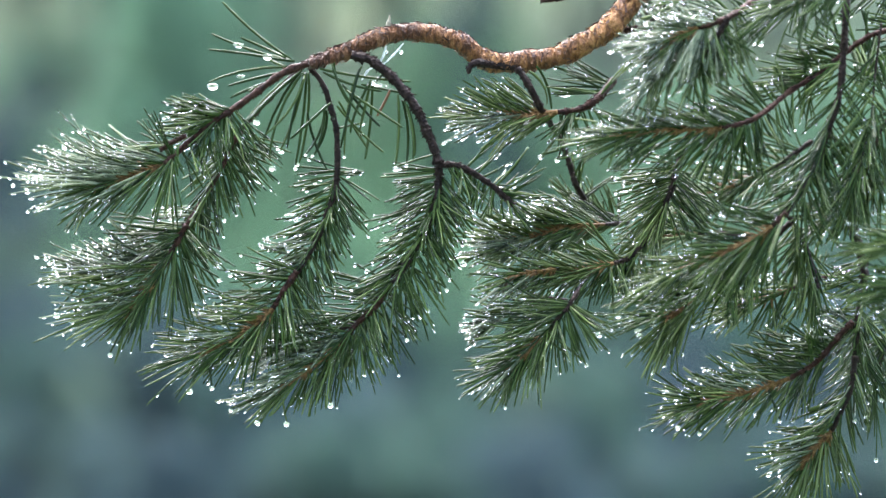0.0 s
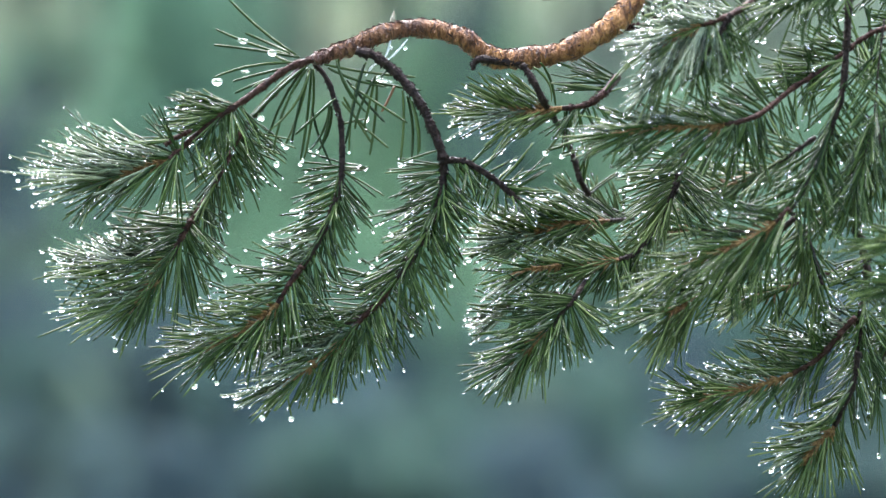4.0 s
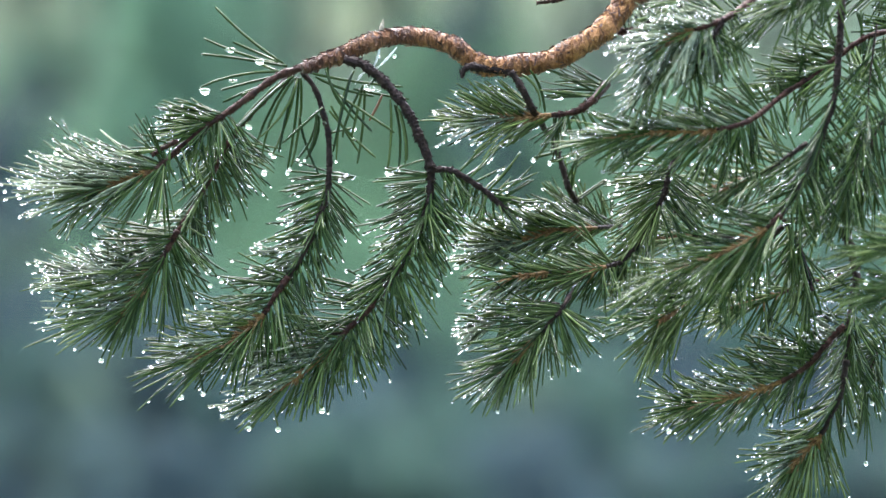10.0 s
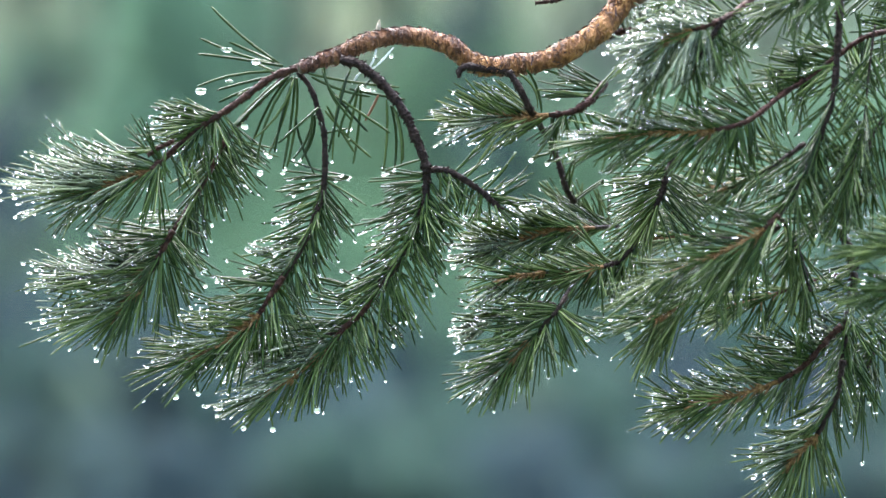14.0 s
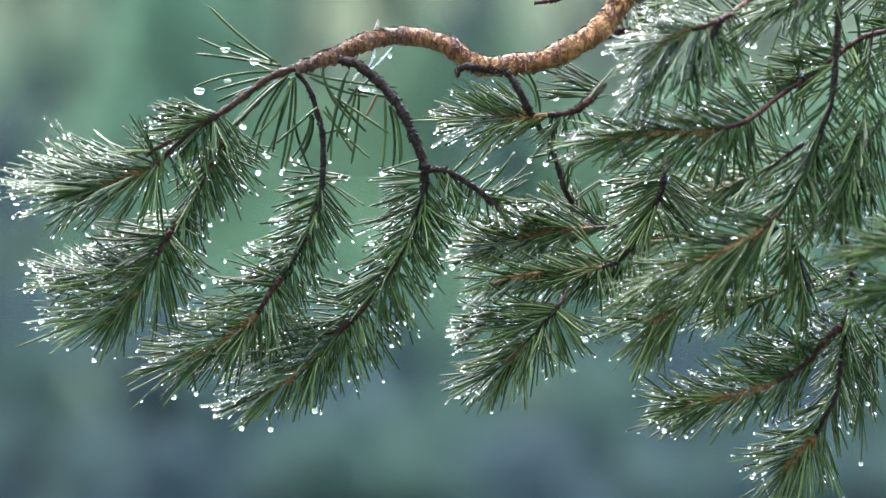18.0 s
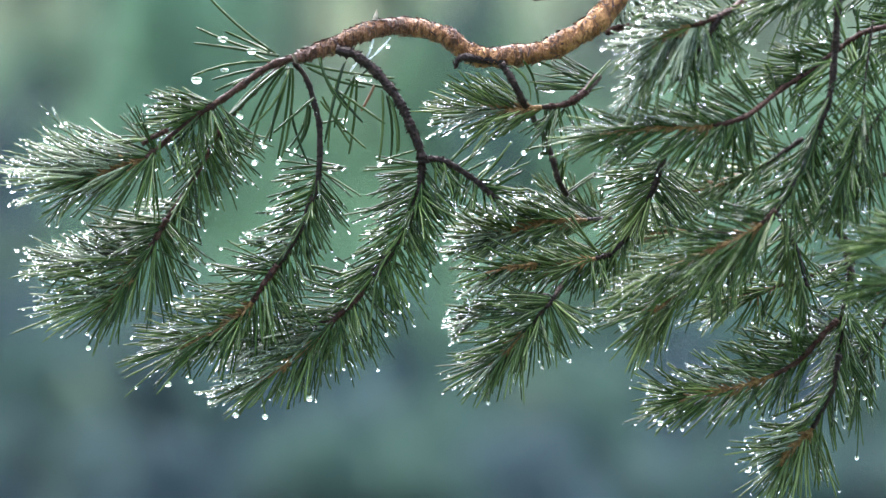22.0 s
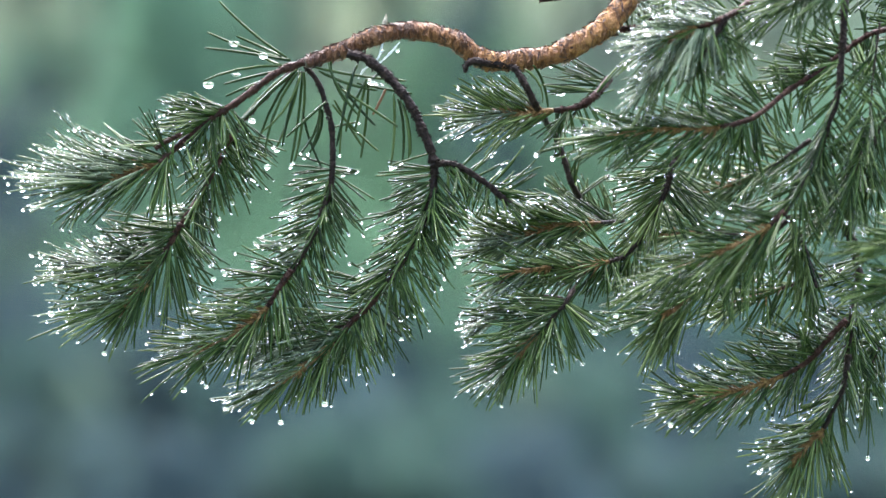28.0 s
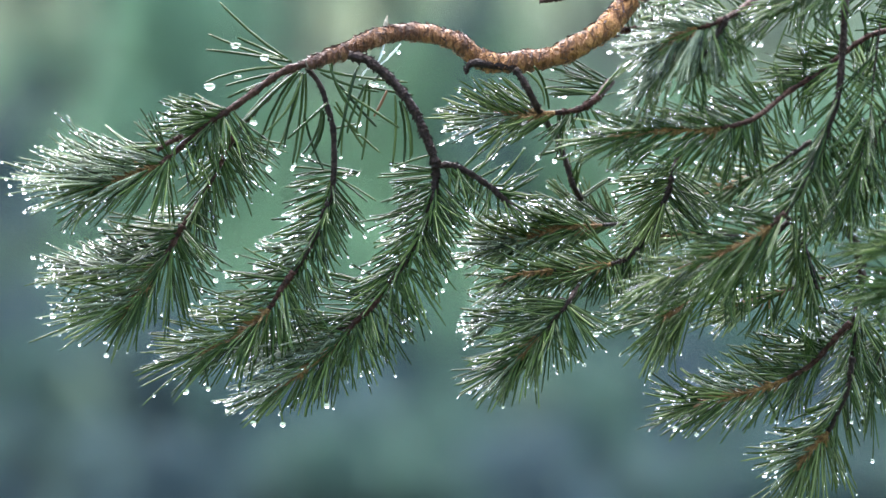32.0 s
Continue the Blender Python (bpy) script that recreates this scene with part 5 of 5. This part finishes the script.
def motions():
    sway = [(0.0, 0.0, 0.0), (0.5, -0.8, -2.1), (1.0, -2.8, -0.1), (1.5, 0.0, 4.0), (2.0, 1.9, -0.7), (2.5, -2.5, -2.4), (3.0, 0.8, 4.7), (3.5, 3.9, 4.4)]
    sway += [(5.5, 3.3, 3.2), (6.0, -1.2, 5.1), (6.5, 4.0, 5.2), (7.0, 7.8, 3.7), (7.5, 3.1, 5.7), (8.0, 5.0, 5.7), (8.5, 6.2, 1.0), (8.6, -7.8, -3.7), (9.0, -7.8, -3.7), (9.5, -6.7, -3.6), (10.0, -6.7, -4.2), (10.5, -8.5, -3.5), (11.0, -8.2, -3.6), (11.5, -6.9, -4.2), (12.0, -8.2, -4.3), (12.5, -9.3, -4.0), (13.0, -8.6, -4.4), (13.5, -8.8, -4.6), (14.0, -10.3, -4.3), (14.5, -9.4, -4.5)]
    sway += [(16.5, -10.5, -4.8), (17.0, -10.8, -3.1), (17.5, -12.6, -4.0), (18.0, -11.8, -4.3), (18.5, -10.7, -3.4), (19.0, -11.9, -3.1), (19.5, -10.7, -2.5), (20.0, -10.7, 0.1), (20.5, -12.8, 2.2), (21.0, -16.2, 3.4), (21.5, -17.1, 3.1), (22.0, -14.8, 4.6), (22.5, -15.6, 7.0), (23.0, -13.9, 6.7), (23.5, -12.5, 6.0), (24.0, -10.4, 5.0), (24.5, -9.7, 1.5), (25.0, -6.1, 3.4), (25.5, -5.7, 1.1)]
    sway += [(27.5, -5.1, 0.7), (28.0, -4.0, 1.1), (28.5, -3.2, -3.5), (29.0, -2.4, -0.3), (29.5, -2.5, 0.5), (30.0, -3.2, -2.5), (30.5, -1.9, -2.2), (31.0, -0.1, -0.1), (31.5, -0.8, -2.1), (32.0, -2.7, -0.3)]
    swing("outer", sway)
    sway = [(0.0, 0.0, 0.0), (0.5, -2.2, -0.5), (1.0, -2.7, -0.8), (1.5, -3.5, 2.4), (2.0, 1.4, -0.3), (2.5, -2.9, -0.5), (3.0, -1.2, 2.9), (3.5, 2.3, 3.7)]
    sway += [(5.5, 2.6, 4.1), (6.0, -2.4, 3.9), (6.5, 3.2, 6.9), (7.0, 4.1, 3.6), (7.5, 3.0, 5.9), (8.0, 0.9, 5.0), (8.5, 4.1, 2.4), (8.6, -8.5, -2.9), (9.0, -8.5, -2.9), (9.5, -8.2, -2.9), (10.0, -7.9, -3.3), (10.5, -9.3, -2.6), (11.0, -8.8, -2.5), (11.5, -8.2, -3.1), (12.0, -9.0, -3.3), (12.5, -10.1, -3.1), (13.0, -9.3, -3.9), (13.5, -10.0, -3.8), (14.0, -10.8, -3.3), (14.5, -10.0, -4.0)]
    sway += [(16.5, -11.3, -4.3), (17.0, -11.3, -2.8), (17.5, -12.7, -3.7), (18.0, -11.9, -3.4), (18.5, -10.8, -3.1), (19.0, -11.3, -3.3), (19.5, -10.0, -2.3), (20.0, -9.4, -1.2), (20.5, -12.5, 0.0), (21.0, -13.3, 1.5), (21.5, -17.1, 2.5), (22.0, -14.5, 1.7), (22.5, -14.2, 5.1), (23.0, -12.8, 3.7), (23.5, -8.9, 6.8), (24.0, -11.1, 2.1), (24.5, -6.0, 3.3), (25.0, -9.2, 1.1), (25.5, -2.7, 2.5)]
    sway += [(27.5, -3.1, 0.3), (28.0, -6.1, 1.6), (28.5, -3.6, -2.0), (29.0, -3.8, -0.3), (29.5, -4.0, 1.0), (30.0, -2.6, -1.7), (30.5, -4.2, -0.8), (31.0, -0.0, -0.2), (31.5, -2.3, -0.5), (32.0, -2.6, -0.8)]
    swing("low", sway)
    sway = [(0.0, 0.0, 0.0), (0.5, -0.4, -0.7), (1.0, -1.9, 0.8), (1.5, -0.4, 3.4), (2.0, 1.9, 0.0), (2.5, -1.4, -1.5), (3.0, 0.7, 4.1), (3.5, 3.3, 4.1)]
    sway += [(5.5, 3.1, 3.7), (6.0, -0.8, 4.8), (6.5, 3.9, 5.6), (7.0, 6.7, 3.9), (7.5, 3.6, 5.8), (8.0, 4.5, 5.6), (8.5, 5.9, 2.1), (8.6, -6.9, -2.8), (9.0, -6.9, -2.8), (9.5, -6.2, -2.8), (10.0, -6.2, -3.1), (10.5, -8.0, -2.8), (11.0, -7.5, -2.4), (11.5, -6.6, -3.3), (12.0, -7.6, -3.4), (12.5, -8.3, -3.1), (13.0, -7.8, -3.4), (13.5, -8.2, -3.4), (14.0, -9.2, -3.1), (14.5, -8.7, -3.5)]
    sway += [(16.5, -9.7, -3.8), (17.0, -9.9, -2.4), (17.5, -11.5, -3.1), (18.0, -10.8, -3.5), (18.5, -9.7, -2.8), (19.0, -10.6, -2.6), (19.5, -9.4, -1.7), (20.0, -9.6, 0.3), (20.5, -11.5, 1.9), (21.0, -14.6, 2.2), (21.5, -15.3, 2.3), (22.0, -13.8, 3.9), (22.5, -13.4, 6.4), (23.0, -11.9, 5.9), (23.5, -10.1, 5.9), (24.0, -9.1, 5.3), (24.5, -7.3, 3.2), (25.0, -5.1, 3.5), (25.5, -4.5, 1.7)]
    sway += [(27.5, -4.5, 1.0), (28.0, -3.3, 1.5), (28.5, -2.6, -1.9), (29.0, -1.9, 0.8), (29.5, -2.1, 1.4), (30.0, -2.4, -1.6), (30.5, -1.6, -1.2), (31.0, -0.2, -0.0), (31.5, -0.4, -0.7), (32.0, -1.9, 0.5)]
    swing("mid", sway)
    sway = [(0.0, 0.0, 0.0), (0.5, 0.9, -0.6), (1.0, -2.9, -0.7), (1.5, 0.7, 3.4), (2.0, 0.7, 1.1), (2.5, 1.0, -1.7), (3.0, -1.3, 4.3), (3.5, 4.2, 3.5)]
    sway += [(5.5, 1.9, 4.5), (6.0, 1.1, 4.8), (6.5, 4.7, 6.6), (7.0, 6.5, 4.0), (7.5, 5.3, 6.0), (8.0, 4.0, 5.8), (8.5, 7.0, 2.6), (8.6, -7.0, -2.3), (9.0, -7.0, -2.3), (9.5, -6.4, -2.3), (10.0, -6.4, -2.9), (10.5, -7.8, -2.3), (11.0, -7.5, -2.3), (11.5, -6.4, -2.9), (12.0, -7.5, -2.3), (12.5, -8.2, -2.8), (13.0, -7.7, -2.5), (13.5, -8.2, -3.1), (14.0, -8.8, -2.8), (14.5, -8.8, -2.8)]
    sway += [(16.5, -10.1, -3.3), (17.0, -9.9, -2.2), (17.5, -11.2, -2.7), (18.0, -10.3, -3.0), (18.5, -9.7, -2.2), (19.0, -9.3, -2.2), (19.5, -9.4, -1.7), (20.0, -8.0, -0.3), (20.5, -10.3, 1.2), (21.0, -12.2, 1.8), (21.5, -14.8, 3.6), (22.0, -16.5, 5.1), (22.5, -16.1, 6.5), (23.0, -13.1, 5.8), (23.5, -10.8, 6.6), (24.0, -7.2, 2.8), (24.5, -9.3, 5.1), (25.0, -4.7, 1.8), (25.5, -5.3, 2.7)]
    sway += [(27.5, -3.1, 1.0), (28.0, -4.4, 1.9), (28.5, -1.0, -2.1), (29.0, -3.0, 0.1), (29.5, -1.5, 1.8), (30.0, -2.4, -1.6), (30.5, -0.4, 0.0), (31.0, 0.0, 0.0), (31.5, 0.5, -0.9), (32.0, -2.5, -0.7)]
    swing("cross", sway)
    sway = [(0.0, 0.0, 0.0), (0.5, 0.1, -0.4), (1.0, -0.8, -0.1), (1.5, -0.0, 1.4), (2.0, 1.2, 0.6), (2.5, -0.0, -0.8), (3.0, 0.6, 2.1), (3.5, 2.0, 2.7)]
    sway += [(5.5, 2.6, 2.5), (6.0, 1.3, 3.4), (6.5, 3.5, 3.6), (7.0, 4.2, 2.4), (7.5, 3.2, 3.6), (8.0, 3.1, 3.4), (8.5, 3.9, 1.6), (8.6, -4.5, -1.5), (9.0, -4.5, -1.5), (9.5, -4.2, -1.7), (10.0, -4.1, -1.7), (10.5, -4.7, -1.6), (11.0, -4.5, -1.4), (11.5, -4.2, -1.7), (12.0, -4.5, -1.7), (12.5, -4.9, -1.6), (13.0, -4.7, -2.0), (13.5, -5.0, -2.0), (14.0, -5.5, -1.9), (14.5, -5.2, -2.0)]
    sway += [(16.5, -6.3, -2.2), (17.0, -6.3, -1.3), (17.5, -6.9, -1.7), (18.0, -6.4, -1.9), (18.5, -5.8, -1.3), (19.0, -5.7, -1.4), (19.5, -5.5, -1.2), (20.0, -5.1, -0.4), (20.5, -5.3, 0.7), (21.0, -6.5, 0.8), (21.5, -7.1, 1.5), (22.0, -7.5, 1.7), (22.5, -8.1, 3.3), (23.0, -7.4, 2.8), (23.5, -4.9, 2.9), (24.0, -5.1, 2.2), (24.5, -3.5, 2.0), (25.0, -3.8, 1.3), (25.5, -2.5, 1.3)]
    sway += [(27.5, -2.7, 0.9), (28.0, -1.4, 0.7), (28.5, -1.6, -0.8), (29.0, -1.3, 0.0), (29.5, -0.8, 0.7), (30.0, -0.7, -0.8), (30.5, -0.1, -0.6), (31.0, 0.0, 0.0), (31.5, 0.1, -0.5), (32.0, -1.0, -0.3)]
    swing("inner", sway)

motions()
